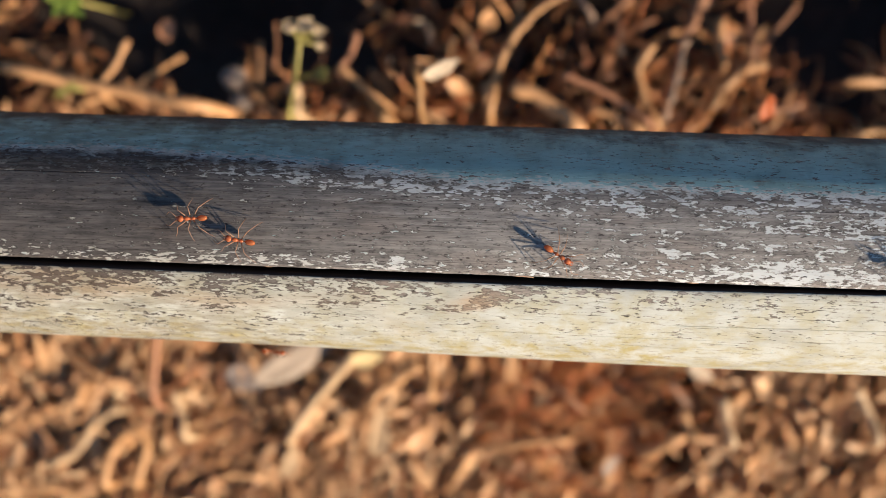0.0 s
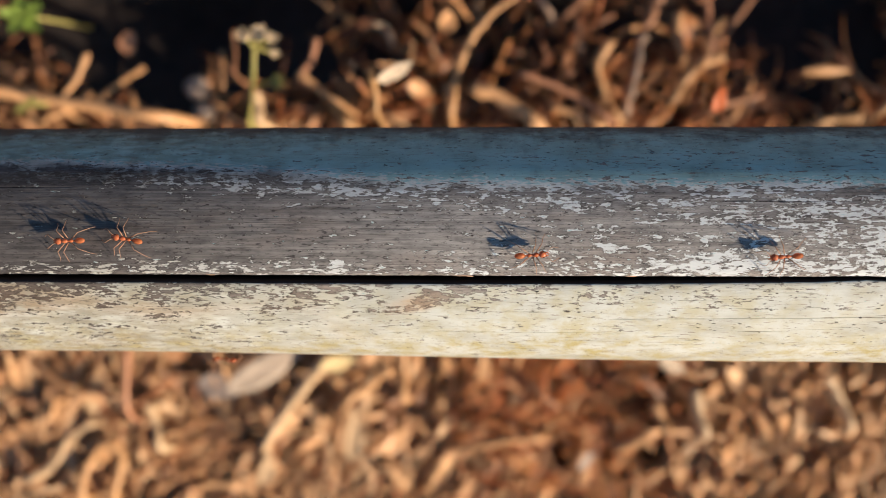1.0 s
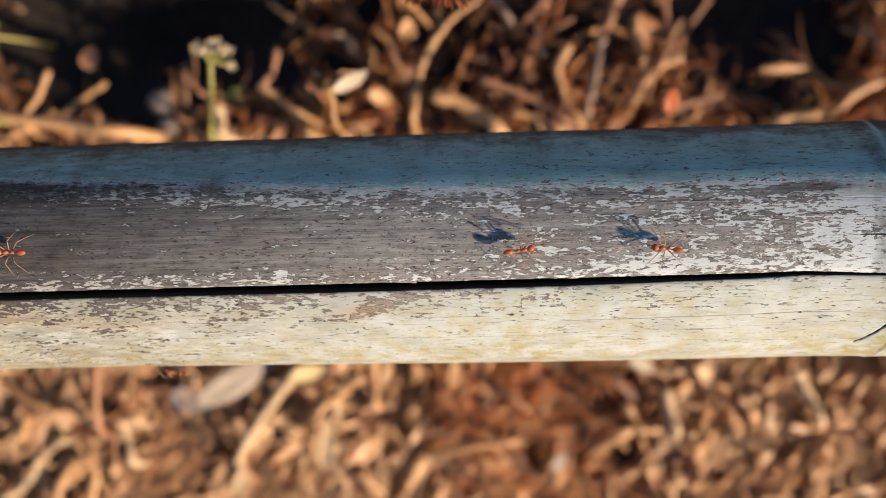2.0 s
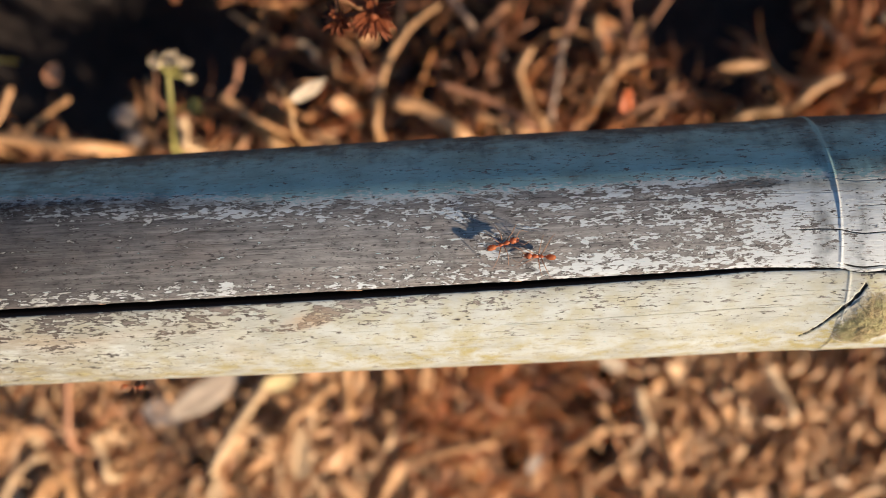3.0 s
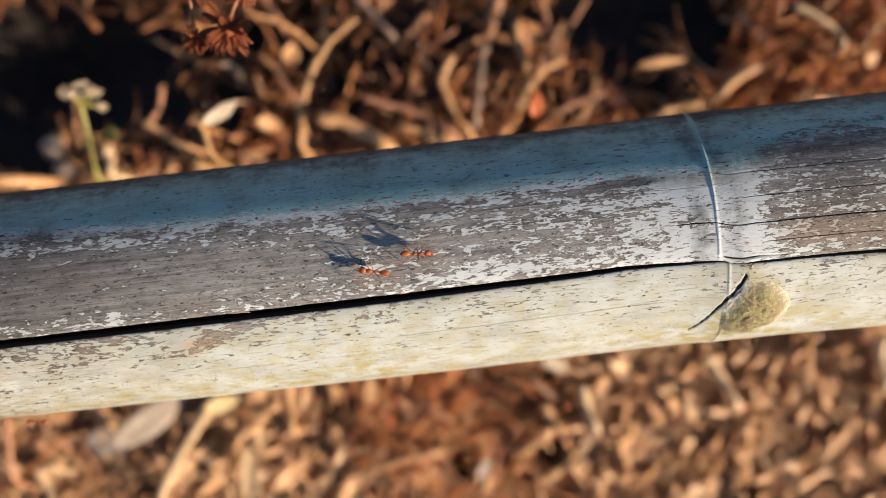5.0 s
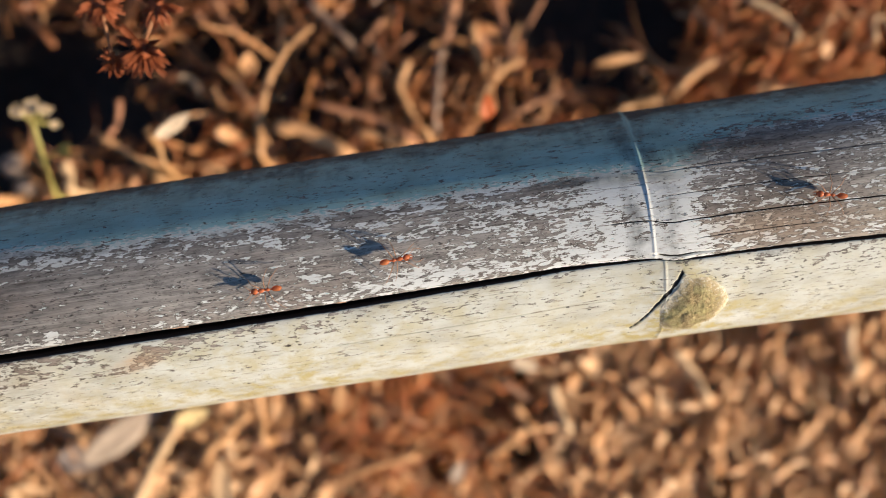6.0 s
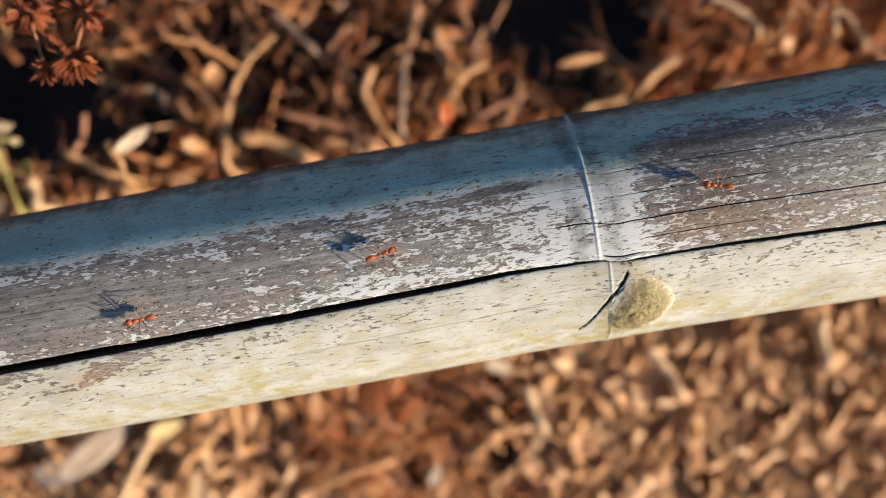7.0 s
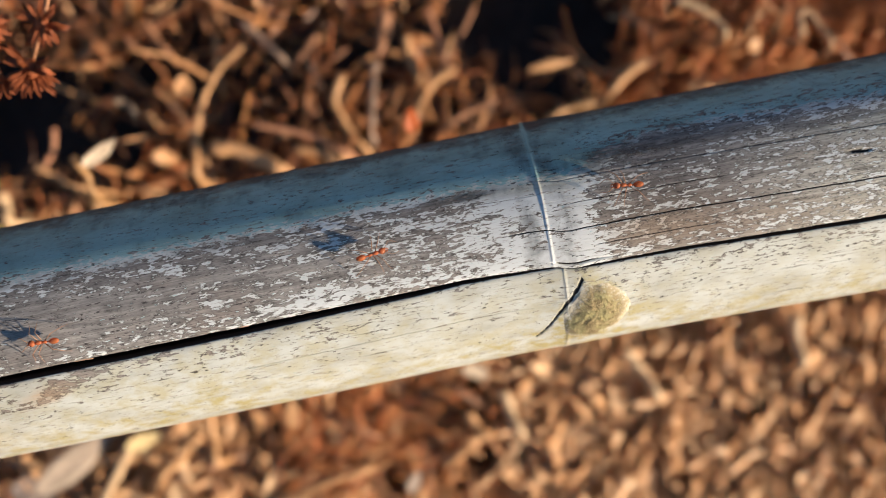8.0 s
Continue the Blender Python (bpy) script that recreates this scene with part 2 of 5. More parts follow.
def plain_material(name, colour, rough=0.5, scale=300.0, vary=0.35, translucent=0.0, second=None, spec=0.4):
    m, nt, b, out = nodes_of(name)
    tc = nt.nodes.new("ShaderNodeTexCoord").outputs["Object"]
    f = noise_tex(nt, tc, scale, 4.0, 0.6)
    dark = second or tuple(c * (1 - vary) for c in colour)
    base = ramp(nt, f, [(0.32, dark), (0.66, colour)])
    nt.links.new(base, b.inputs["Base Color"])
    b.inputs["Roughness"].default_value = rough
    b.inputs["Specular IOR Level"].default_value = spec
    bump(nt, b, f, 0.3 / scale * 0.2, 0.6)
    if translucent:
        tr = nt.nodes.new("ShaderNodeBsdfTranslucent")
        nt.links.new(base, tr.inputs["Color"])
        mix = nt.nodes.new("ShaderNodeMixShader")
        mix.inputs[0].default_value = translucent
        nt.links.new(b.outputs[0], mix.inputs[1])
        nt.links.new(tr.outputs[0], mix.inputs[2])
        nt.links.new(mix.outputs[0], out.inputs["Surface"])
    return m


def moss_material():
    """Old moss, brown-olive in the middle, thinning to pale chalky bark at its rim."""
    m, nt, b, _ = nodes_of("mossy_scar")
    tc = nt.nodes.new("ShaderNodeTexCoord").outputs["Object"]
    fine = noise_tex(nt, tc, 1500.0, 5.0, 0.7)
    cloud = noise_tex(nt, tc, 330.0, 4.0, 0.6)
    moss = ramp(nt, fine, [(0.34, (0.13, 0.10, 0.05)), (0.5, (0.29, 0.235, 0.115)), (0.66, (0.46, 0.40, 0.22))])
    moss = mix_colour(nt, step(nt, cloud, 0.42, 0.62), moss, (0.36, 0.335, 0.155))
    bark = ramp(nt, cloud, [(0.35, (0.56, 0.52, 0.36)), (0.65, (0.70, 0.68, 0.57))])
    edge = step(nt, math_node(nt, "ADD", attr(nt, "growth"), math_node(nt, "MULTIPLY", math_node(nt, "SUBTRACT", fine, 0.5), 1.1)), 0.10, 0.42)
    nt.links.new(mix_colour(nt, edge, bark, moss), b.inputs["Base Color"])
    b.inputs["Roughness"].default_value = 0.95
    bump(nt, b, fine, 0.0003, 0.8)
    return m


LEAF_STOPS = [(0.0, (0.26, 0.125, 0.058)), (0.22, (0.50, 0.265, 0.115)), (0.5, (0.66, 0.395, 0.18)), (0.75, (0.75, 0.495, 0.25)), (1.0, (0.83, 0.615, 0.365))]
STALK_STOPS = [(0.0, (0.13, 0.05, 0.02)), (0.35, (0.31, 0.13, 0.047)), (0.7, (0.48, 0.245, 0.095)), (1.0, (0.64, 0.41, 0.20))]
BAMBOO = bamboo_material()
INNER = inner_material()
LEAF = litter_material("dry_leaf", LEAF_STOPS, False, 0.32)
LEAF_STUFF = litter_material("dry_leaf_litter", LEAF_STOPS, True, 0.28)
PALE_STUFF = litter_material("pale_leaf_litter", [(0.0, (0.66, 0.38, 0.165)), (0.5, (0.80, 0.515, 0.255)), (1.0, (0.88, 0.645, 0.375))], True, 0.26)
BROWN_STOPS = [(0.0, (0.06, 0.022, 0.010)), (0.4, (0.26, 0.105, 0.038)), (0.75, (0.56, 0.265, 0.10)), (1.0, (0.86, 0.53, 0.245))]
BROWN_STUFF = litter_material("brown_leaf_litter", BROWN_STOPS, True, 0.3, 0.38)
LEAF_BROWN = litter_material("brown_dry_leaf", BROWN_STOPS, False, 0.3, 0.38)
STALK = litter_material("dry_stalk", STALK_STOPS, False, 0.0)
STALK_STUFF = litter_material("dry_stalk_litter", STALK_STOPS, True, 0.0)
MOSS = moss_material()
MOSS_FIBRE = litter_material("moss_fibre", [(0.0, (0.28, 0.24, 0.115)), (0.4, (0.40, 0.36, 0.17)), (0.75, (0.50, 0.46, 0.24)), (1.0, (0.58, 0.54, 0.33))], True, 0.5, 0.9)
GREEN = plain_material("green_leaf", (0.30, 0.42, 0.07), 0.45, 200.0, 0.3, 0.4)
YELLOW = plain_material("yellow_green_leaf", (0.55, 0.50, 0.14), 0.5, 200.0, 0.3, 0.35)
STEM = plain_material("green_stem", (0.46, 0.42, 0.12), 0.5, 400.0, 0.3)
PETAL = plain_material("cream_petal", (0.88, 0.76, 0.52), 0.6, 300.0, 0.3, 0.3)
PALE = plain_material("bleached_leaf", (0.70, 0.58, 0.42), 0.55, 250.0, 0.3, 0.3)
GREY = plain_material("grey_leaf", (0.36, 0.30, 0.26), 0.6, 120.0, 0.35, 0.1)
RUST = plain_material("rust_petal", (0.36, 0.11, 0.035), 0.6, 300.0, 0.45, 0.3)
ORANGE_LEAF = plain_material("orange_leaf", (0.60, 0.155, 0.03), 0.5, 200.0, 0.4, 0.35)
WOOL = plain_material("grey_wool", (0.50, 0.41, 0.33), 0.9, 700.0, 0.4, 0.2)
ANT = plain_material("amber_shell", (0.66, 0.215, 0.08), 0.3, 900.0, 0.3, 0.4, spec=0.5)
ANT_REAR = plain_material("translucent_amber_shell", (0.72, 0.28, 0.105), 0.25, 500.0, 0.35, 0.55, spec=0.5)
ANT_LEG = plain_material("pale_amber_leg", (0.48, 0.30, 0.185), 0.4, 900.0, 0.25, 0.3)
EYE = plain_material("black_eye", (0.012, 0.01, 0.01), 0.2, 900.0, 0.2)

# ---- the bamboo rail ----
AXIS_Z, RADIUS, TAPER, BEND, TURN = 0.2142, 0.030, 0.0020, -0.0173, 2.9
NODE_S = 0.1215
START, PACE = -0.00395, 1.0317  # where station 0 lies, and metres to a station


def rail_radius(s):
    return RADIUS + TAPER * s + 0.0119 * np.clip(s - 0.12, 0.0, 0.15)


def rail_y(s):
    return BEND * np.maximum(0.0, s - 0.12)


def seam_angle(s):
    return np.interp(s, [-0.8, -0.1095, -0.0563, -0.0046, 0.0455, 0.0893, 0.1, 0.117, 0.1215, 0.1245, 0.1264, 0.1504, 0.1773, 0.199, 0.3, 0.9],
                     [-15.5, -14.6, -14.2, -13.9, -13.3, -12.2, -11.5, -12.6, -13.0, -14.4, -14.9, -14.9, -16.2, -17.1, -19.8, -22.0])


def seam_gap(s):
    return 0.001 * np.interp(s, [-0.8, -0.11, -0.05, 0.0, 0.045, 0.09, 0.11, 0.12, 0.1235, 0.1272, 0.131, 0.15, 0.18, 0.2, 0.9],
                             [2.0, 1.9, 2.1, 2.2, 2.0, 1.3, 0.75, 0.45, 0.10, 0.10, 0.45, 0.72, 0.95, 1.05, 1.6])


def bell(x, c, w):
    return np.exp(-((x - c) / w) ** 2)


def soft_noise(s, a, seed, ks, ka):
    """Smooth noise from a few sines, for slow changes over the rail."""
    r = np.random.RandomState(seed)
    out = 0
    for _ in range(9):
        out = out + np.sin(r.uniform(0.3, 1) * ks * s + r.uniform(-1, 1) * ka * a + r.uniform(0, 6.28))
    return out / 9


# fine splits in the rail's skin: degrees round from the seam, start, end, width, depth
SPLITS = [(40.8, 0.1185, 0.33, 0.00028, 0.0007), (17.2, 0.1120, 0.36, 0.00031, 0.0009), (29.2, 0.1265, 0.172, 0.00022, 0.0005),
          (8.7, 0.131, 0.165, 0.00020, 0.0005), (2.2, 0.1205, 0.1385, 0.00062, 0.0014), (342.0, 0.045, 0.118, 0.00020, 0.0005),
          (41.6, -0.34, -0.079, 0.00028, 0.0008), (333.0, 0.0, 0.06, 0.00016, 0.0004), (33.6, 0.060, 0.124, 0.00016, 0.0004)]


def rail_mesh():
    s = np.concatenate([np.linspace(-0.72, -0.15, 40, endpoint=False), np.arange(-0.15, 0.114, 0.0006), np.arange(0.114, 0.130, 0.00025),
                        np.arange(0.130, 0.24, 0.0006), np.linspace(0.24, 0.95, 48)])
    s = np.unique(np.round(s, 5))
    s = s[np.concatenate([[True], np.diff(s) > 0.0001])]
    phi = list(np.arange(0, 118, 0.75)) + list(np.arange(118, 268, 5.0)) + list(np.arange(268, 360, 0.75)) + [360.0]
    grooves = {}
    for at, s0, s1, w, d in SPLITS:
        dl = math.degrees(w / 2 / RADIUS)
        phi = [p for p in phi if abs(p - at) > dl * 2.6]
        phi += [at - 1.7 * dl, at + 1.7 * dl, at - dl, at - 0.55 * dl, at + 0.55 * dl, at + dl]
        grooves[at - 0.55 * dl] = grooves[at + 0.55 * dl] = (s0, s1, d)
    phi = np.array(sorted(phi))
    S, PH = np.meshgrid(s, phi, indexing="ij")
    half = np.degrees(seam_gap(S) / 2 / RADIUS)
    wob = 0.16 * soft_noise(S, 0 * S, 5, 900, 0) + 0.10 * soft_noise(S, 0 * S, 6, 2600, 0)
    th = seam_angle(S) + wob * (1 - bell(S, NODE_S, 0.004)) + half + PH * (360 - 2 * half) / 360
    half_edge = 0.22 * soft_noise(S, 0 * S, 7, 3800, 0)
    th = th + half_edge * np.clip(1 - PH / 2.0, 0, 1)
    tr = np.radians(th + TURN)
    arc = (((th + 180) % 360) - 180) * math.pi / 180 * RADIUS
    ring = NODE_S + 0.0022 * np.clip((th - 35) / 50, 0, 1) ** 2 + 0.0004 * np.sin(tr * 2)
    r = rail_radius(S) + 0.00035 * soft_noise(S, tr, 3, 40, 2.0)
    r += 0.0003 * bell(S, ring + 0.002, 0.011) + 0.00020 * bell(S, ring, 0.00028)
    r += 0.00003 * soft_noise(S, tr, 11, 50, 70)
    # lips of the seam roll in a little
    edge = np.minimum(PH, 360 - PH)
    r -= 0.00035 * np.exp(-edge / 0.8)
    split = np.zeros_like(r)
    tw = ((th + 180) % 360) - 180
    cu = np.clip((S - 0.1155) / 0.0118, 0, 1)
    cross = np.abs(tw - (-51.8 + 31.0 * cu) + 0.5 * np.sin(cu * 9) + 0.9 * soft_noise(S, 0 * S, 78, 3400, 0)) * math.pi / 180 * RADIUS * 0.40 + 0.6 * np.maximum(0, np.maximum(0.1155 - S, S - 0.1273))
    groove = np.exp(-((cross + 0.00010 * soft_noise(S, tr, 77, 4000, 160)) / (0.00012 + 0.00014 * cu)) ** 2)
    r -= 0.0005 * groove
    split = np.maximum(split, np.clip(groove * 2.2, 0, 1))
    r += 0.0012 * np.exp(-((S - 0.128) / 0.009) ** 2 - ((tw + 40) / 20) ** 2)
    # a dark mossy gouge further along
    gouge = np.exp(-(((S - 0.1962) / 0.0026) ** 2 + ((tw - 14.0 + 180 * (S - 0.1962)) / 0.85) ** 2 + 0.9 * soft_noise(S, tr, 79, 6500, 420)) ** 2)
    r -= 0.0007 * gouge
    split = np.maximum(split, np.clip(gouge * 1.3 - 0.15, 0, 0.95))
    for j, p in enumerate(phi):
        if p in grooves:
            s0, s1, d = grooves[p]
            fade = np.clip((s - s0) / 0.004, 0, 1) * np.clip((s1 - s) / 0.02, 0, 1)
            r[:, j] -= d * fade
            split[:, j] = np.maximum(split[:, j], np.clip(fade * 1.6, 0, 1))
    X = START + PACE * S
    Y = rail_y(X) + r * np.sin(tr)
    Z = AXIS_Z + r * np.cos(tr)
    ns, nphi = S.shape
    outer = np.stack([X, Y, Z], -1).reshape(-1, 3)
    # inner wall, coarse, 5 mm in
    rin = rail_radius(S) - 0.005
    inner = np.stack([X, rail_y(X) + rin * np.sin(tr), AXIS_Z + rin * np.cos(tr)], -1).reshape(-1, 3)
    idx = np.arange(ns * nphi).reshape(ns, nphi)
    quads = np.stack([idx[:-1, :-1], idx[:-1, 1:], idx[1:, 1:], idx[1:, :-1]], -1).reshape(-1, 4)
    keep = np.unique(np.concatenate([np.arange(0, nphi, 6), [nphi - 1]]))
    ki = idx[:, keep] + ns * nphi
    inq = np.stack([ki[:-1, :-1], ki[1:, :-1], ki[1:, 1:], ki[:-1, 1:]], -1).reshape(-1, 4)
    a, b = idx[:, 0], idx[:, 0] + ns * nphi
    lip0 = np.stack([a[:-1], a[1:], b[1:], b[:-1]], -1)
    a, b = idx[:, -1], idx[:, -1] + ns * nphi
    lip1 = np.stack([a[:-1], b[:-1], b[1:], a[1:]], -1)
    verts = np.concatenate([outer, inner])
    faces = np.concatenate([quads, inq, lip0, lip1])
    me = bpy.data.meshes.new("bamboo_rail")
    me.vertices.add(len(verts))
    me.vertices.foreach_set("co", verts.ravel())
    me.loops.add(faces.size)
    me.loops.foreach_set("vertex_index", faces.ravel().astype(np.int32))
    me.polygons.add(len(faces))
    me.polygons.foreach_set("loop_start", np.arange(0, faces.size, 4, dtype=np.int32))
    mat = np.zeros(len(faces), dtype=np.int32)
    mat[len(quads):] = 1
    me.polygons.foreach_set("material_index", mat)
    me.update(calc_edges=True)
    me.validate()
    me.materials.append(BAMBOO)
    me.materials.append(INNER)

    # where the chalky coat still holds: share of cover by place, rows are degrees round, columns metres along
    cols = [-0.12, -0.06, -0.02, 0.02, 0.05, 0.08, 0.10, 0.115, 0.13, 0.136, 0.15, 0.20]
    t = ((th + 180) % 360) - 180
    upper = np.interp(S, [-0.12, -0.086, -0.058, -0.032, -0.006, 0.02, 0.045, 0.082, 0.11, 0.13, 0.15, 0.2], [38, 39, 36, 33, 27.5, 26.5, 26, 27, 25, 24, 40, 36])
    upper = upper + 2.0 * soft_noise(S, tr, 21, 260, 0)
    bare = np.interp(S, cols, [0.04, 0.04, 0.05, 0.09, 0.16, 0.23, 0.40, 0.78, 0.95, 0.36, 0.24, 0.26])
    top = np.interp(S, cols, [0.92, 0.95, 0.95, 0.95, 0.9, 0.9, 0.9, 1.0, 1.0, 0.85, 0.72, 0.75])
    low = np.interp(S, cols, [0.82, 0.86, 0.92, 0.94, 0.95, 0.95, 0.95, 0.95, 0.95, 0.94, 0.93, 0.92])
    under = np.clip((t - seam_angle(S) + 17) / 14, 0, 1)
    low = low - under * np.interp(S, cols, [0.55, 0.50, 0.36, 0.20, 0.14, 0.10, 0.08, 0.05, 0.05, 0.12, 0.16, 0.14])
    top = top + (0.985 - top) * np.clip((t - 48) / 10, 0, 1)
    k = 1 / (1 + np.exp(-(t - upper) / 1.6))
    coat = bare * (1 - k) + top * k
    # a half-covered fringe below the upper coat, and flecks along the seam's upper lip
    coat += 0.24 * bell(t, upper - 3, 5.0) * (S < 0.125)
    lip = np.interp(S, [-0.12, -0.05, -0.02, 0.0, 0.04, 0.06, 0.085, 0.1, 0.12, 0.2], [0.16, 0.34, 0.30, 0.16, 0.22, 0.42, 0.40, 0.25, 0.12, 0.05])
    coat += lip * bell(t, seam_angle(S) + 5.0, 4.0) * (t > seam_angle(S))
    below = t < seam_angle(S)
    coat = np.where(below, low + 0.03 * np.clip((-25 - t) / 20, 0, 1), coat)
    coat = np.clip(coat, 0.012, 0.988)
    coat = 0.5 * np.log(coat / (1 - coat))
    coat += below * (1.3 * soft_noise(S, t, 91, 330, 0.55) + 0.6 * soft_noise(S, t, 92, 900, 1.2)) * np.clip((0.09 - S) / 0.06, 0.35, 1)
    # single patches of coat: along, round, half length, half width in degrees, amount
    for ps, pt, ls, lt, am in [(0.0437, 1.4, 0.0042, 1.5, 0.95), (0.0305, -1.0, 0.0022, 2.0, 0.75), (-0.0171, -6.1, 0.0018, 1.8, 0.7), (-0.0257, 19.8, 0.006, 1.2, 0.5),
                               (-0.0132, 27.0, 0.010, 2.5, 0.3), (0.0361, 19.8, 0.004, 2.2, 0.4), (0.0423, 6.9, 0.003, 2.5, 0.45), (0.068, -3.5, 0.012, 4.5, 0.42),
                               (0.066, 14.0, 0.005, 2.0, 0.35), (0.028, 14.5, 0.003, 2.0, 0.35), (0.082, 15.0, 0.010, 5.0, 0.25), (0.1468, 33.0, 0.006, 1.5, 0.4),
                               (0.172, 31.0, 0.006, 2.0, 0.4), (0.1292, 47.5, 0.003, 1.2, 0.3), (0.101, 6.0, 0.008, 6.0, 0.2)]:
        coat += (2.3 if lt < 2.1 and am > 0.6 else 1.7) * am * np.exp(-(((S - ps) / ls) ** 2 + ((t - pt) / lt) ** 2) ** 2)
    coat -= 1.8 * np.exp(-(((S - 0.0579) / 0.0035) ** 2 + ((t - 27.5) / 3.0) ** 2) ** 2)
    coat -= 0.8 * bell(S, 0.155, 0.025) * bell(t, 37, 6) + 0.8 * bell(S, 0.104, 0.008) * bell(t, 27, 4)
    streak = np.clip((S + 0.004) / 0.020, 0, 1)
    coat -= 1.4 * np.exp(-((t - (-30 + 14 * streak)) / 2.6) ** 2) * bell(S, 0.004, 0.012)
    coat = np.where(np.abs(S - ring) < 0.0006, np.maximum(coat, 1.8), coat)
    coat = coat - 0.75 * bell(t, upper + 0.5, 4.5) * np.clip((0.118 - S) / 0.02, 0, 1)
    coat = coat + 0.5 * bell(t, upper - 2, 5.0) * np.clip((0.02 - S) / 0.05, 0, 1)
    algae = 0.75 * np.clip((-36 - t) / 22, 0, 1) + 0.35 * bell(S, 0.05, 0.05) * bell(t, -26, 12) + 0.5 * bell(S, 0.03, 0.02) * bell(t, -48, 14) + 0.6 * bell(S, 0.125, 0.02) * bell(t, -55, 14)
    algae = algae + 1.0 * np.exp(-(((S - 0.1285) / 0.0115) ** 2 + ((t + 41) / 25) ** 2) ** 1.5)
    algae = (algae * 0.85 + 0.24) * below
    rust = 1.0 * np.exp(-(((S + 0.001 - (t + 27) * 0.0006) / 0.0065) ** 2 + ((t + 26) / 6.5) ** 2)) + 0.55 * bell(S, -0.105, 0.03) * bell(t, -24, 10) + 0.5 * bell(S, -0.055, 0.02) * bell(t, -30, 6)
    rust = rust + 0.25 * bell(S, 0.155, 0.03) * bell(t, 2, 12) + 0.2 * bell(S, 0.19, 0.03) * bell(t, -22, 5)
    # the rise towards the far rim is painted shade; the local spots are grime
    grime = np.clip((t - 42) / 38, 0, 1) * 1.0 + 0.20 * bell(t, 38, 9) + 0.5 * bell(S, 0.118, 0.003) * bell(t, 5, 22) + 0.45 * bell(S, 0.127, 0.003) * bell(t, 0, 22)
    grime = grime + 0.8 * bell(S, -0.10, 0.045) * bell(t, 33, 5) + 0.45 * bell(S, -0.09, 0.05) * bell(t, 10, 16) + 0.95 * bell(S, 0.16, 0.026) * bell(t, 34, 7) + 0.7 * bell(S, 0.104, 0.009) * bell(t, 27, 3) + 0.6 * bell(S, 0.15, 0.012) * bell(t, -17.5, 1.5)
    rust = rust + 0.22 * bell(S, 0.055, 0.04) * bell(t, -24, 8) + 0.75 * bell(S, 0.147, 0.015) * bell(t, -4, 9) + 0.45 * bell(S, 0.172, 0.02) * bell(t, -8, 6)
    grime = grime + (0.20 + 0.35 * np.clip(soft_noise(S, tr, 61, 300, 14), 0, 1)) * (bell(S, ring - 0.0030, 0.0034) + bell(S, ring + 0.0026, 0.0026)) * (t > seam_angle(S)) + 0.6 * bell(S, 0.150, 0.016) * bell(t, 20, 15)
    # painted shade in the flake cavities along the fringe
    grime = grime + 0.45 * bell(t, upper + 1, 3.5) * np.clip((0.115 - S) / 0.02, 0, 1)
    grime = grime * (1 - 0.8 * bell(S, ring, 0.0006))
    rust = rust + 0.6 * below * np.clip((0.03 - S) / 0.05, 0.15, 1) * np.clip(0.55 + 0.9 * soft_noise(S, t, 93, 160, 0.3), 0, 1)
    # how far the upper band takes the painted cool shade hue
    bloom = np.clip((t - upper - 1) / 12, 0, 1)
    grime = grime * (1 - 0.5 * np.clip((S - 0.135) / 0.03, 0, 1) * np.clip((68 - t) / 10, 0, 1))
    pale = np.clip((S - 0.165) / 0.03, 0, 1) * np.clip((36 - t) / 8, 0, 1)
    # painted sun brightness: strongest at the fringe, then down to the seam
    fresh = bell(t, upper - 1, 6.0) * np.clip(np.maximum((0.118 - S) / 0.02, (S - 0.145) / 0.02), 0, 1)
    fresh = np.maximum(fresh, 0.85 * (t > seam_angle(S)) * np.clip((upper - t) / 4, 0, 1))
    # the rail gets darker towards its -x end, and in a patch past the node
    stain = np.clip((0.008 - S) / 0.078, 0, 1) + 0.40 * bell(S, 0.153, 0.016) * bell(t, 8, 22) * (t > seam_angle(S))
    along = np.stack([S, arc, 0 * S], -1)
    for name, val in (("coat", coat), ("algae", algae), ("rust", rust), ("grime", grime), ("split", split), ("stain", stain), ("bloom", bloom), ("fresh", fresh), ("pale", pale)):
        at = me.attributes.new(name, "FLOAT", "POINT")
        full = np.zeros(2 * S.size, dtype=np.float32)
        full[:S.size] = np.clip(val, -4.0, 4.0).ravel()
        at.data.foreach_set("value", full)
    at = me.attributes.new("along", "FLOAT_VECTOR", "POINT")
    full = np.zeros((2 * S.size, 3), dtype=np.float32)
    full[:S.size] = along.reshape(-1, 3)
    at.data.foreach_set("vector", full.ravel())
    me.shade_smooth()
    return me


def rail_point(s, th_deg, up=0.0):
    """Place and basis on the rail's skin: point, outward normal, direction round."""
    a = math.radians(th_deg + TURN)
    n = Vector((0, math.sin(a), math.cos(a)))
    e = Vector((0, math.cos(a), -math.sin(a)))
    s = START + PACE * s
    return Vector((s, float(rail_y(np.array(s))), AXIS_Z)) + n * (float(rail_radius(s)) + up), n, e


rail = new("bamboo_rail")
tagged(rail, "weathered split bamboo rail with flaking chalky white coat", "bamboo pole")
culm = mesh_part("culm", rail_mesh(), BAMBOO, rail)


FOOT, CROWN = Vector((0.1155, -51.8 * math.pi / 180 * RADIUS)), Vector((0.1273, -20.8 * math.pi / 180 * RADIUS))
ACROSS = Vector((CROWN.y - FOOT.y, FOOT.x - CROWN.x)).normalized()


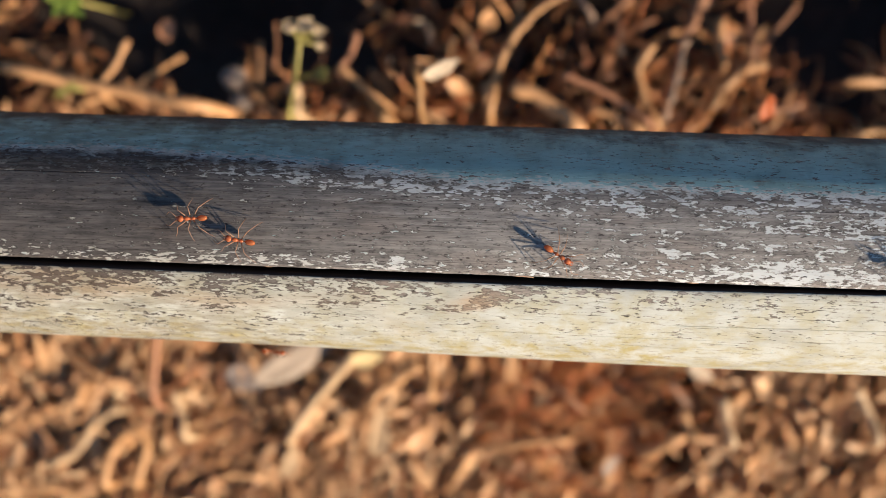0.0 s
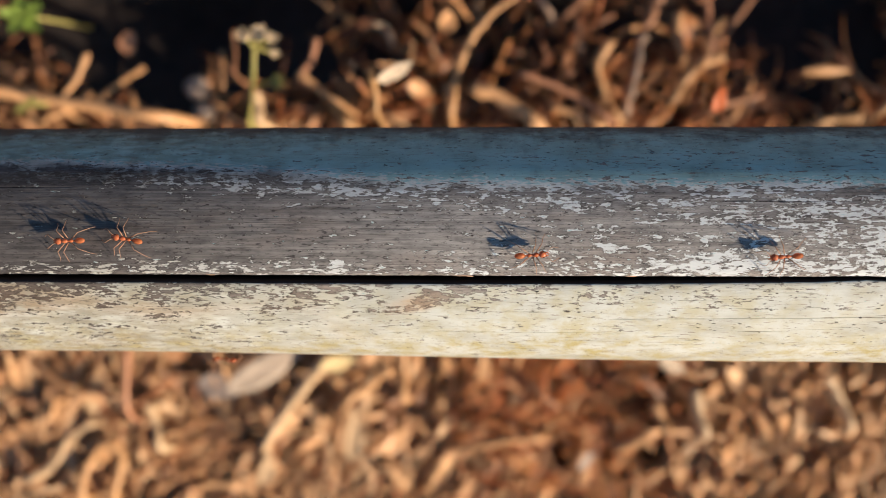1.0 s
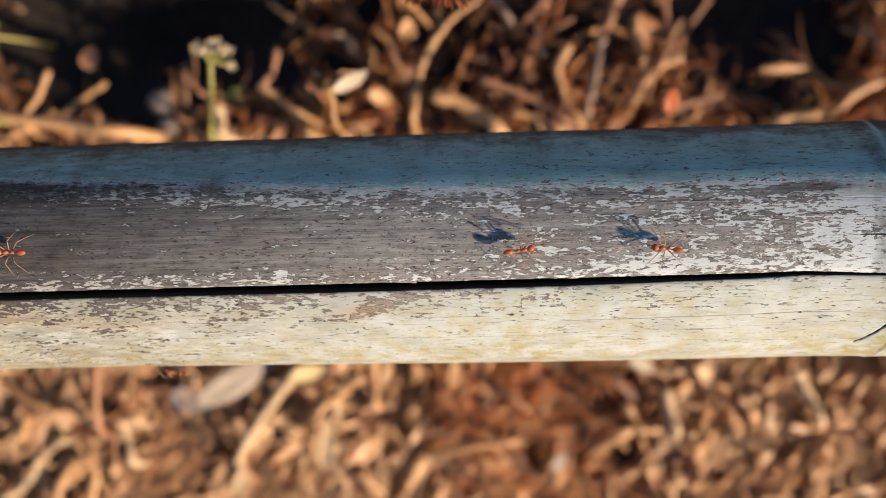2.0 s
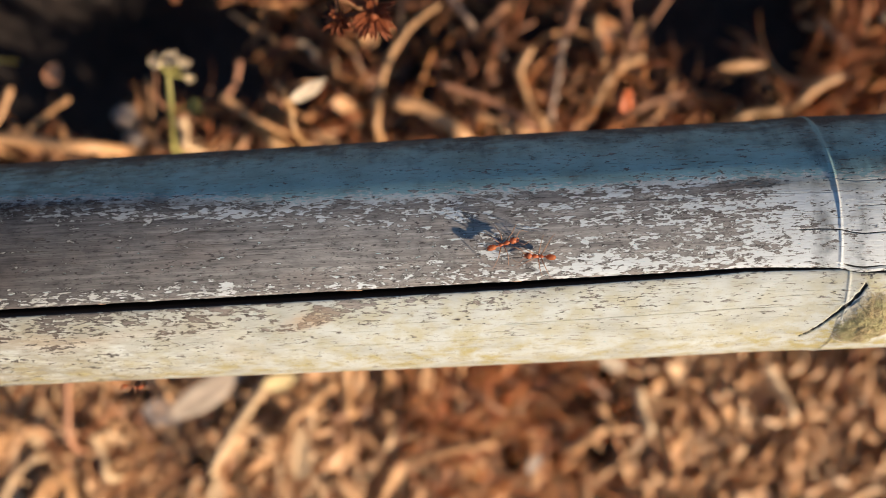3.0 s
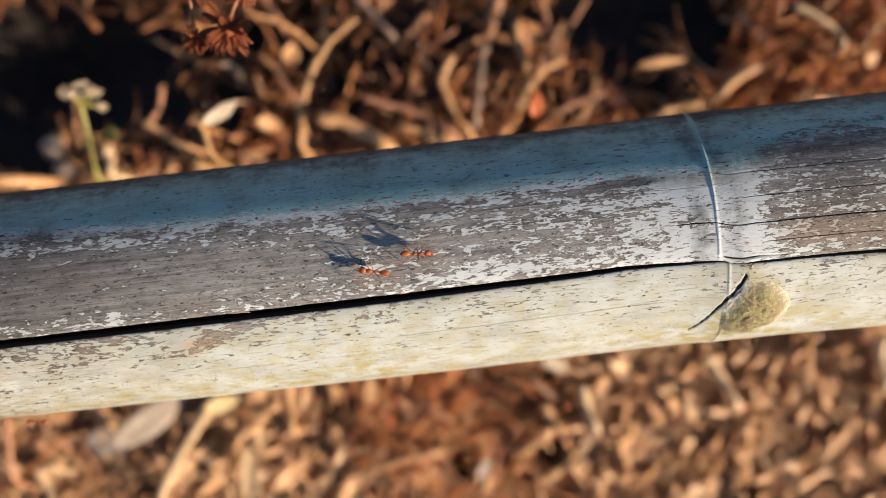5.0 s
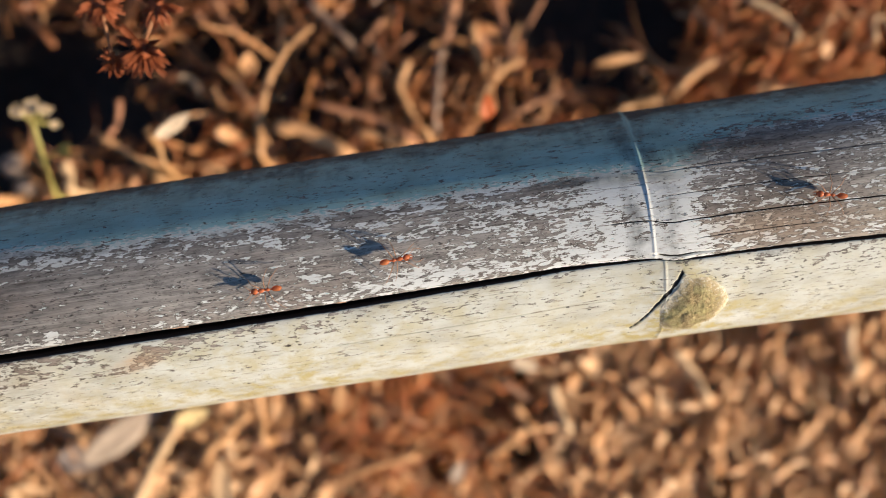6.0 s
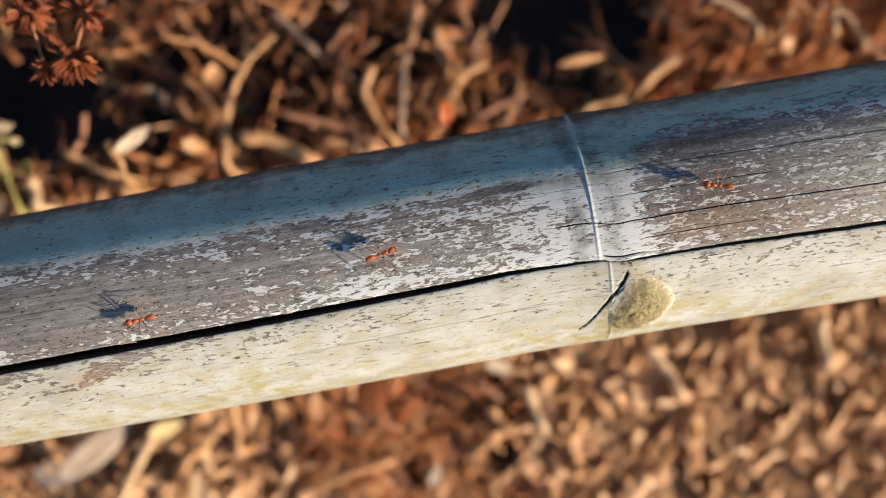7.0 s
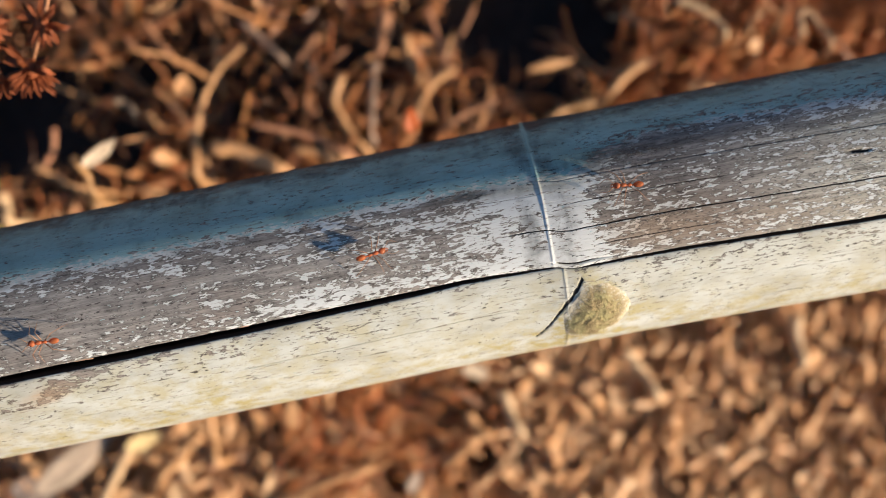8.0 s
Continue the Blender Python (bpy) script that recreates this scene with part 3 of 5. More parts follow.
def scar_place(u, w, up):
    """A place on the scar: u from its middle to its edge, w round it. The crack cuts its side off straight."""
    rad = u * (1 + 0.05 * math.sin(3 * w + 1) + 0.02 * math.sin(7 * w))
    p = Vector((0.1290 + 0.0106 * rad * math.cos(w), -39.5 * math.pi / 180 * RADIUS + 0.0118 * rad * math.sin(w)))
    off = (p - FOOT).dot(ACROSS) - 0.0009
    if off < 0:
        p = p - ACROSS * off
    return rail_point(p.x, math.degrees(p.y / RADIUS), up), p


def scar_height(u, w, p):
    lump = noise.noise(Vector((p.x * 300, p.y * 300, 3.0))) * 0.0006 + noise.noise(Vector((p.x * 1100, p.y * 1100, 5.0))) * 0.00035
    swell = 0.0012 * math.exp(-((p.x - 0.128) / 0.009) ** 2 - ((math.degrees(p.y / RADIUS) + 40) / 20) ** 2)
    off = (p - FOOT).dot(ACROSS)
    return swell + 0.0004 + (0.0013 * (1 - u ** 2.2) - 0.0002) * min(1.0, off / 0.005) - 0.0012 * u ** 4 + lump * (1.0 - 0.7 * u)


def branch_scar():
    """A mossy stub of a cut side branch at the node."""
    n, m = 26, 72
    verts, faces = [], []
    for i in range(n + 1):
        for j in range(m):
            u, w = i / n, 2 * math.pi * j / m
            p = scar_place(u, w, 0.0)[1]
            verts.append(scar_place(u, w, scar_height(u, w, p))[0][0])
    for i in range(n):
        for j in range(m):
            k = (j + 1) % m
            faces.append((i * m + j, i * m + k, (i + 1) * m + k, (i + 1) * m + j))
    return raw_mesh("branch_scar", verts, faces)


def scar_moss():
    """Short felted moss fibres all over the scar."""
    r = random.Random(6)
    pieces = []
    for _ in range(4500):
        u, w = math.sqrt(r.random()) * 0.85, r.uniform(0, 2 * math.pi)
        if r.random() < max(0.0, u - 0.5) * 2.6:
            continue
        p = scar_place(u, w, 0.0)[1]
        if (p - FOOT).dot(ACROSS) < r.uniform(0.0012, 0.005):
            continue
        (q, n, e), _ = scar_place(u, w, scar_height(u, w, p) - 0.0001)
        d = (n + Vector((r.gauss(0, 0.6), r.gauss(0, 0.6), r.gauss(0, 0.6)))).normalized()
        L = r.uniform(0.00015, 0.0004) * (1.15 - 0.6 * u)
        pieces.append(tube([q, q + d * L * 0.6, q + (d + Vector((r.gauss(0, 0.4), r.gauss(0, 0.4), 0))) * L], [0.00005, 0.00004, 0.000015], 3))
    return raw_mesh("moss", *joined(pieces))


SPLINTER = plain_material("raw_splinter", (0.46, 0.30, 0.19), 0.6, 900.0, 0.3)
for s0, s1, drop in ((0.0082, 0.0122, 0.9), (0.0112, 0.0136, 1.5), (0.0470, 0.0500, 0.9), (-0.0480, -0.0455, 0.8)):
    row = []
    for k in range(5):
        u = k / 4
        at = s0 + (s1 - s0) * u
        row.append(rail_point(at, float(seam_angle(np.array(at))) + math.degrees(float(seam_gap(np.array(at))) / 2 / RADIUS) + 0.3 - 0.6 * drop * u, -0.0005)[0])
    mesh_part("splinter", raw_mesh("splinter", *tube(row, [0.0001, 0.00022, 0.00026, 0.00018, 0.00008], 5)), SPLINTER, rail, "raw torn splinter on the seam")

scar_mesh = branch_scar()
growth = scar_mesh.attributes.new("growth", "FLOAT", "POINT")
thick = []
for i in range(len(scar_mesh.vertices)):
    u, w = (i // 72) / 26, 2 * math.pi * (i % 72) / 72
    from_crack = (scar_place(u, w, 0.0)[1] - FOOT).dot(ACROSS)
    thick.append(min(1.0 - u, (from_crack - 0.0009) / 0.006))
growth.data.foreach_set("value", thick)
scar = mesh_part("branch_scar", scar_mesh, MOSS, rail, "rough olive mossy scar of a cut branch")
tagged(mesh_part("moss", scar_moss(), MOSS_FIBRE, scar, "short olive felted moss fibres"), kind="stuff")

# stakes that carry the rail, beyond both ends of the view
for at in (-0.66, 0.88):
    stake = new("bamboo_stake")
    tagged(stake, "upright grey bamboo stake under the rail", "stake", "stakes of the rail")
    y = float(rail_y(np.array(at)))
    zs = [-0.06, 0.02, 0.06, 0.064, 0.068, AXIS_Z - float(rail_radius(at)) + 0.001]
    me = raw_mesh("post", *tube([(at, y, z) for z in zs], [0.021, 0.021, 0.0205, 0.0222, 0.0205, 0.020], 20))
    STAKE = plain_material("grey_bamboo", (0.42, 0.36, 0.27), 0.6, 120.0, 0.4)
    mesh_part("post", me, STAKE, stake)

# ---- ground ----
def bank(x, y):
    """The sunny side of the rail slopes gently away towards the sun."""
    fall = -0.11 * (min(max(x, -0.3), 0.45) + 0.05) + 0.10 * (min(max(y, -0.3), 0.0) + 0.10)
    return fall * min(max((0.01 - y) / 0.04, 0.0), 1.0)


def ground_height(x, y):
    rough = 0.45 if y < 0 else 1.0
    far = max(0.0, y - 0.03)
    dip = -0.03 * math.exp(-((x + 0.14) / 0.05) ** 2 - ((y - 0.085) / 0.04) ** 2)
    return bank(x, y) - 0.012 + rough * 0.006 * noise.noise(Vector((x * 9, y * 9, 0))) + rough * 0.004 * noise.noise(Vector((x * 31, y * 31, 4))) + dip - 0.02 * min(1.0, far / 0.08)


def ground_mesh():
    g = [-400, -80, -20, -6, -2.5, -1.4] + list(np.arange(-1.0, -0.3, 0.05)) + list(np.arange(-0.3, 0.45, 0.01)) + list(np.arange(0.45, 1.2, 0.05)) + [1.5, 2.5, 6, 20, 80, 400]
    n = len(g)
    verts = [(x, y, ground_height(x, y) if abs(x) < 1.3 and abs(y) < 1.3 else -0.02) for x in g for y in g]
    faces = [(i * n + j, (i + 1) * n + j, (i + 1) * n + j + 1, i * n + j + 1) for i in range(n - 1) for j in range(n - 1)]
    return raw_mesh("ground", verts, faces)


def ground_material():
    """Crumbled leaf cover; where it is bare, soil with the gaps' deep shade painted in."""
    m, nt, b, _ = nodes_of("crumbled_leaf_soil")
    tc = nt.nodes.new("ShaderNodeTexCoord").outputs["Object"]
    vm = nt.nodes.new("ShaderNodeVectorMath")
    vm.operation = "MULTIPLY"
    vm.inputs[1].default_value = (70.0, 150.0, 70.0)
    nt.links.new(tc, vm.inputs[0])
    v = nt.nodes.new("ShaderNodeTexVoronoi")
    v.inputs["Scale"].default_value = 1.0
    v.inputs["Randomness"].default_value = 1.0
    nt.links.new(vm.outputs[0], v.inputs["Vector"])
    sep = nt.nodes.new("ShaderNodeSeparateColor")
    nt.links.new(v.outputs["Color"], sep.inputs[0])
    cover = ramp(nt, sep.outputs[0], [(0.0, (0.10, 0.045, 0.02)), (0.35, (0.30, 0.15, 0.06)), (0.7, (0.50, 0.29, 0.13)), (1.0, (0.66, 0.45, 0.24))])
    # soil coloured near black to stand for shade in the gaps
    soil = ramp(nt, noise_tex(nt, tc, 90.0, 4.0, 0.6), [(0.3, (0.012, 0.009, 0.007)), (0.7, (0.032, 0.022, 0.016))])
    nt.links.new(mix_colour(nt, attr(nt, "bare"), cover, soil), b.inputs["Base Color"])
    b.inputs["Roughness"].default_value = 0.95
    h = math_node(nt, "ADD", sep.outputs[1], math_node(nt, "MULTIPLY", noise_tex(nt, tc, 300.0, 4.0, 0.6), 0.6))
    bump(nt, b, h, 0.003, 0.7)
    return m


me = ground_mesh()
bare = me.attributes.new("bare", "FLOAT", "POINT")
# the shade-dark soil fills the strip behind the rail and one sunny patch
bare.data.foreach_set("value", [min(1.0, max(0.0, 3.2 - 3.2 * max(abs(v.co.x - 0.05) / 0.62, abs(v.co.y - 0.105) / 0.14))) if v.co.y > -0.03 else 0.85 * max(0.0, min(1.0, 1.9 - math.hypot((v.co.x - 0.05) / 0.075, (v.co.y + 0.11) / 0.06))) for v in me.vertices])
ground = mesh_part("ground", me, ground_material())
tagged(ground, "soil under crumbled dry leaf litter, coloured near black for shaded gaps", "ground", kind="structure")

# ---- leaf litter ----
rng = random.Random(11)
LEAF_SHAPES = []
for i in range(18):
    L = rng.uniform(0.016, 0.042)
    LEAF_SHAPES.append(blade(L, L * rng.uniform(0.08, 0.22), rng.uniform(-2.0, 2.6), rng.uniform(-1.6, 1.8), rng.uniform(-1.2, 1.2), rng, wander=0.8, taper=rng.uniform(0.15, 0.8)))
FLAT_SHAPES = []
for i in range(22):
    L = rng.uniform(0.026, 0.058)
    FLAT_SHAPES.append(blade(L, rng.uniform(0.0030, 0.0066), rng.uniform(-0.6, 0.7), rng.uniform(-0.9, 0.9), rng.uniform(-0.8, 0.8), rng, rows=8, wander=0.7, taper=rng.uniform(0.15, 0.7)))
TWIG_SHAPES = []
for i in range(12):
    L = rng.uniform(0.02, 0.06)
    pts, p, d = [], Vector((-L / 2, 0, 0)), Vector((1, 0, 0))
    for k in range(6):
        pts.append(p.copy())
        p = p + d * L / 5
        d = (d + Vector((0, rng.uniform(-0.3, 0.3), rng.uniform(-0.2, 0.2)))).normalized()
    r0 = rng.uniform(0.0006, 0.0016)
    TWIG_SHAPES.append(tube(pts, [r0 * (1 - 0.1 * k) for k in range(6)], 5))


def scatter_pose(r, x, y, z, tilt, lean=0.0):
    """A random pose; lean props the piece up against its neighbours, down the slope of the litter."""
    n = Vector((0.86 * lean, -0.51 * lean, 1)) + Vector((r.gauss(0, 1), r.gauss(0, 1), r.gauss(0, 0.4))) * tilt / 57
    h = math.radians(r.gauss(72, 48) if y < 0 else r.uniform(0, 360))
    n.normalize()
    ax = Vector((math.cos(h), math.sin(h), 0)) * r.choice((-1, 1))
    ax = (ax - n * ax.dot(n)).normalized()
    ay = n.cross(ax)
    return Matrix(((ax.x, ay.x, n.x, x), (ax.y, ay.y, n.y, y), (ax.z, ay.z, n.z, z), (0, 0, 0, 1)))


def stuff(name, shapes, count, area, low, high, tilt, material, label, category, seed, hole=None, lean=0.0, spread=0.0):
    r = random.Random(seed)
    arrays = [(np.array([tuple(p) for p in v]), f) for v, f in shapes]
    vs, fs, base = [], [], 0
    for _ in range(count):
        x, y = r.uniform(area[0], area[1]), r.uniform(area[2], area[3])
        if spread and math.hypot(x - 0.05, y) > 0.3 + abs(r.gauss(0, spread)):
            continue
        if open_soil(x, y) and r.random() < (0.985 if y > 0 else 0.93):
            continue
        if hole and hole[0] < x < hole[1] and hole[2] < y < hole[3]:
            continue
        v, f = arrays[r.randrange(len(arrays))]
        m = np.array(scatter_pose(r, x, y, ground_height(x, y) + r.uniform(low, high), tilt, lean))
        sc = r.uniform(0.8, 1.35)
        reach = 0.40 * sc * (v[:, 0].max() - v[:, 0].min())
        if any(open_soil(x + k * reach * m[0, 0], y + k * reach * m[1, 0], 3) for k in (-1, 1)) and r.random() < 0.9:
            continue
        vs.append(v * sc @ m[:3, :3].T + m[:3, 3])
        fs += [tuple(i + base for i in q) for q in f]
        base += len(v)
    ob = mesh_part(name, raw_mesh(name, np.concatenate(vs), fs), material)
    return tagged(ob, label, category, kind="stuff")


HOLES = [(-0.165, 0.090, 0.058, 0.034), (-0.149, 0.051, 0.018, 0.018), (-0.105, 0.096, 0.024, 0.018), (0.154, 0.091, 0.033, 0.014), (0.035, 0.082, 0.022, 0.013), (-0.042, 0.064, 0.013, 0.013), (0.104, -0.100, 0.007, 0.020), (0.056, -0.137, 0.008, 0.012), (0.000, -0.148, 0.013, 0.008), (-0.009, -0.097, 0.006, 0.010), (-0.132, -0.090, 0.012, 0.009), (0.215, -0.075, 0.012, 0.016), (-0.086, -0.094, 0.012, 0.005), (0.100, -0.138, 0.012, 0.010), (-0.012, 0.093, 0.018, 0.011),
         (0.166, 0.086, 0.030, 0.016), (0.035, 0.077, 0.016, 0.008), (-0.069, 0.063, 0.012, 0.010), (-0.002, 0.090, 0.020, 0.008), (-0.089, 0.073, 0.020, 0.012), (0.048, 0.091, 0.012, 0.008), (-0.034, 0.100, 0.014, 0.010), (0.080, 0.078, 0.012, 0.010), (0.152, 0.068, 0.020, 0.010), (-0.001, 0.053, 0.010, 0.008), (0.175, 0.094, 0.042, 0.020), (0.200, 0.075, 0.014, 0.010), (-0.130, 0.094, 0.080, 0.020), (-0.120, 0.075, 0.014, 0.020), (0.100, 0.092, 0.012, 0.010), (0.128, 0.088, 0.010, 0.012), (0.175, 0.045, 0.012, 0.007), (0.195, 0.062, 0.010, 0.008)]


def open_soil(x, y, largest=99):
    """True where the litter leaves a dark gap; behind the rail the largest gaps alone may be asked for."""
    return any(((x - a) / c) ** 2 + ((y - b) / d) ** 2 < 1 for a, b, c, d in HOLES[:largest if y > 0 else 99])


CHAFF_SHAPES = []
for i in range(10):
    L = rng.uniform(0.010, 0.022)
    CHAFF_SHAPES.append(blade(L, L * rng.uniform(0.10, 0.24), rng.uniform(-1, 1), rng.uniform(-1, 1), 0.5, rng, rows=4, wander=1.2, taper=0.35))
stuff("chaff", CHAFF_SHAPES, 7000, (-0.31, 0.42, -0.28, 0.015), 0.002, 0.007, 14, LEAF_STUFF, "small tan flakes of dry chaff on soil", "chaff", 26, None, 0.3)
stuff("leaf_litter", FLAT_SHAPES, 4300, (-0.31, 0.42, -0.28, 0.02), 0.005, 0.011, 14, LEAF_STUFF, "dense tan dry leaf litter on the soil", "leaf litter", 21, None, 0.55)
FIBRE_SHAPES = []
for i in range(16):
    L = rng.uniform(0.02, 0.05)
    FIBRE_SHAPES.append(blade(L, rng.uniform(0.0007, 0.0016), rng.uniform(-1.4, 1.4), 0.6, rng.uniform(-1.5, 1.5), rng, rows=8, wander=2.2, taper=0.3))
stuff("pale_chaff", CHAFF_SHAPES, 2600, (0.13, 0.42, -0.24, 0.0), 0.008, 0.014, 16, PALE_STUFF, "pale straw-coloured chaff over the litter", "chaff", 28, None, 0.8)
LONG_SHAPES = []
for i in range(16):
    LONG_SHAPES.append(blade(rng.uniform(0.038, 0.066), rng.uniform(0.0034, 0.0062), rng.uniform(-0.6, 0.6), rng.uniform(-0.8, 0.8), rng.uniform(-0.7, 0.7), rng, rows=8, wander=0.9, taper=rng.uniform(0.15, 0.5)))
stuff("pale_leaf_litter", LONG_SHAPES, 3000, (0.12, 0.42, -0.24, 0.0), 0.010, 0.018, 16, PALE_STUFF, "pale straw-coloured dry leaf litter, loosely heaped", "leaf litter", 29, None, 0.85)
stuff("pale_straw", FIBRE_SHAPES, 2600, (0.12, 0.42, -0.24, 0.0), 0.012, 0.020, 16, PALE_STUFF, "pale curled straw fibres over the litter", "straw", 35, None, 0.7)
stuff("straw_fibres", FIBRE_SHAPES, 3400, (-0.31, 0.42, -0.26, 0.02), 0.009, 0.017, 18, LEAF_STUFF, "fine curled straw fibres over the litter", "straw", 33, None, 0.5)
stuff("brown_fibres", FIBRE_SHAPES, 520, (-0.31, 0.42, 0.015, 0.18), 0.006, 0.030, 35, BROWN_STUFF, "fine curled brown fibres behind the rail", "straw", 34, None, 0.4)
stuff("leaf_litter_behind", LEAF_SHAPES, 680, (-0.31, 0.42, 0.015, 0.20), 0.000, 0.018, 45, BROWN_STUFF, "loose brown dry leaf litter with dark gaps", "leaf litter", 24, None, 0.3)
stuff("leaf_litter_around", LEAF_SHAPES, 13000, (-1.2, 1.3, -1.2, 1.2), 0.000, 0.014, 32, LEAF_STUFF, "brown dry leaf litter spread around", "leaf litter", 22, (-0.31, 0.42, -0.28, 0.20), 0.0, 0.35)
stuff("twig_litter", TWIG_SHAPES, 1900, (-0.31, 0.42, -0.28, 0.20), 0.004, 0.016, 14, STALK_STUFF, "thin brown dry twigs among leaf litter", "twig litter", 23)

leaf_meshes = [raw_mesh("dry_leaf", v, f) for v, f in FLAT_SHAPES]
brown_meshes = [raw_mesh("brown_leaf", v, f) for v, f in LEAF_SHAPES]
twig_meshes = [raw_mesh("dry_twig", v, f) for v, f in TWIG_SHAPES]
r = random.Random(31)
for i in range(300):
    x, y = r.uniform(-0.26, 0.36), r.choice((r.uniform(-0.21, -0.05), r.uniform(-0.21, -0.05), r.uniform(0.01, 0.14)))
    if open_soil(x, y):
        y -= 0.15
    ob = mesh_part("dry_leaf", r.choice(leaf_meshes if y < 0 else brown_meshes), LEAF if y < 0 else LEAF_BROWN)
    ob.matrix_world = scatter_pose(r, x, y, ground_height(x, y) + r.uniform(0.010, 0.015) + (0.006 if y > 0 else 0.0), 22 if y < 0 else 38, 0.4 if y < 0 else 0.3) @ Matrix.Scale(r.uniform(0.95, 1.6), 4)
    tagged(ob, "curled tan dry leaf lying in the litter", "leaf", "loose leaves")
for i in range(110):
    x, y = r.uniform(-0.26, 0.36), r.choice((r.uniform(-0.21, -0.05), r.uniform(0.01, 0.14)))
    if any(open_soil(x + a, y + b) for a in (-0.02, 0, 0.02) for b in (-0.015, 0, 0.015)):
        y = -0.06 - abs(y)
    ob = mesh_part("dry_twig", r.choice(twig_meshes), STALK)
    ob.matrix_world = scatter_pose(r, x, y, ground_height(x, y) + r.uniform(0.014, 0.022), 14) @ Matrix.Scale(r.uniform(0.8, 1.5), 4)
    tagged(ob, "thin brown dry twig lying on leaf litter", "twig", "loose twigs")


# ---- dry stalks standing behind the rail ----
def stalk_points(r, base, length, lean, bend, n=7):
    p, d = Vector(base), Vector((lean[0], lean[1], 1)).normalized()
    pts = [p.copy()]
    for _ in range(n - 1):
        p = p + d * length / (n - 1)
        d = (d + Vector((bend[0] + r.uniform(-0.12, 0.12), bend[1] + r.uniform(-0.12, 0.12), r.uniform(-0.1, 0.05)))).normalized()
        pts.append(p.copy())
    return pts


r = random.Random(41)
for i in range(120):
    x, y = r.uniform(-0.22, 0.36), r.uniform(0.03, 0.16)
    if open_soil(x, y) or 0.11 < x < 0.215 and y > 0.06:
        continue
    pts = stalk_points(r, (x, y, ground_height(x, y) - 0.004), r.uniform(0.03, 0.085), (r.gauss(0, 0.7), r.gauss(0, 0.6)), (r.gauss(0, 0.12), r.gauss(0, 0.12)))
    r0 = r.uniform(0.0007, 0.0019)
    if any(open_soil(p.x, p.y, 4) or abs(p.x - 0.175) < 0.025 and abs(p.y - 0.06) < 0.014 for p in pts):
        continue
    ob = mesh_part("dry_stalk", raw_mesh("dry_stalk", *tube(pts, [r0 * (1 - 0.07 * k) for k in range(7)], 6)), STALK)
    tagged(ob, "bent brown dry plant stalk rooted in soil", "stalk", "dry stalks")

# ---- single plants and pieces ----
def stick(name, points, radius, material, label, category="stalk", group="", end=0.55, sides=8, beads=0.0):
    """A dry stick through the points, smoothed, with a little wander."""
    r = random.Random(len(points) + int(points[0][0] * 10000))
    pts = [Vector((px, py, pz + bank(px, py))) for px, py, pz in points]
    fine = []
    for i in range(len(pts) - 1):
        p0, p1, p2, p3 = pts[max(i - 1, 0)], pts[i], pts[i + 1], pts[min(i + 2, len(pts) - 1)]
        for k in range(4):
            u = k / 4
            q = 0.5 * ((2 * p1) + (p2 - p0) * u + (2 * p0 - 5 * p1 + 4 * p2 - p3) * u * u + (3 * p1 - p0 - 3 * p2 + p3) * u ** 3)
            fine.append(q + Vector((r.uniform(-1, 1), r.uniform(-1, 1), r.uniform(-1, 1))) * radius * 0.2)
    fine.append(pts[-1])
    n = len(fine)
    rad = [radius * (1 - (1 - end) * i / n) * r.uniform(0.85, 1.15) * (1 + beads * math.cos(i * 2.1)) for i in range(n)]
    ob = mesh_part(name, raw_mesh(name, *tube(fine, rad, sides)), material)
    return tagged(ob, label, category, group)


def loose_leaf(name, place, length, width, turn, tilt, rise, cup, material, label, seed, category="leaf"):
    r = random.Random(seed)
    ob = mesh_part(name, raw_mesh(name, *blade(length, width, rise, cup, r.uniform(-0.5, 0.5), r, rows=10)), material)
    ob.matrix_world = pose(place[0], place[1], place[2] + bank(place[0], place[1]), tilt[0], tilt[1], turn)
    return tagged(ob, label, category)


STRAWPINK = plain_material("peach_straw", (0.64, 0.37, 0.165), 0.45, 400.0, 0.35)
LEMON = plain_material("lemon_petal", (0.84, 0.70, 0.36), 0.5, 300.0, 0.25, 0.35)
BLEACHED = plain_material("bleached_cream_leaf", (0.78, 0.66, 0.48), 0.5, 350.0, 0.4, 0.3)
TAN = plain_material("tan_straw", (0.56, 0.32, 0.135), 0.5, 500.0, 0.35)
OCHRE = plain_material("ochre_stalk", (0.40, 0.235, 0.095), 0.5, 400.0, 0.4)
PINK = plain_material("reddish_stick", (0.50, 0.25, 0.13), 0.55, 400.0, 0.4)
BROWN = plain_material("brown_stick", (0.36, 0.18, 0.085), 0.6, 400.0, 0.4)
CREAM = plain_material("cream_straw", (0.66, 0.47, 0.26), 0.5, 400.0, 0.3)
GREYLEAF = plain_material("pale_grey_leaf", (0.52, 0.43, 0.33), 0.6, 120.0, 0.35, 0.25)
GREYSTEM = plain_material("grey_stem", (0.38, 0.27, 0.19), 0.7, 500.0, 0.4)

# small flowering weed with a forked yellow leaf
weed = new("flowering_weed")
weed.location = (-0.0975, 0.0180, -0.0420)
tagged(weed, "small weed with cream flower heads and yellow-green stem", "plant")


def local(p, base=(-0.0975, 0.0180, -0.0420)):
    return Vector(p) - Vector(base)


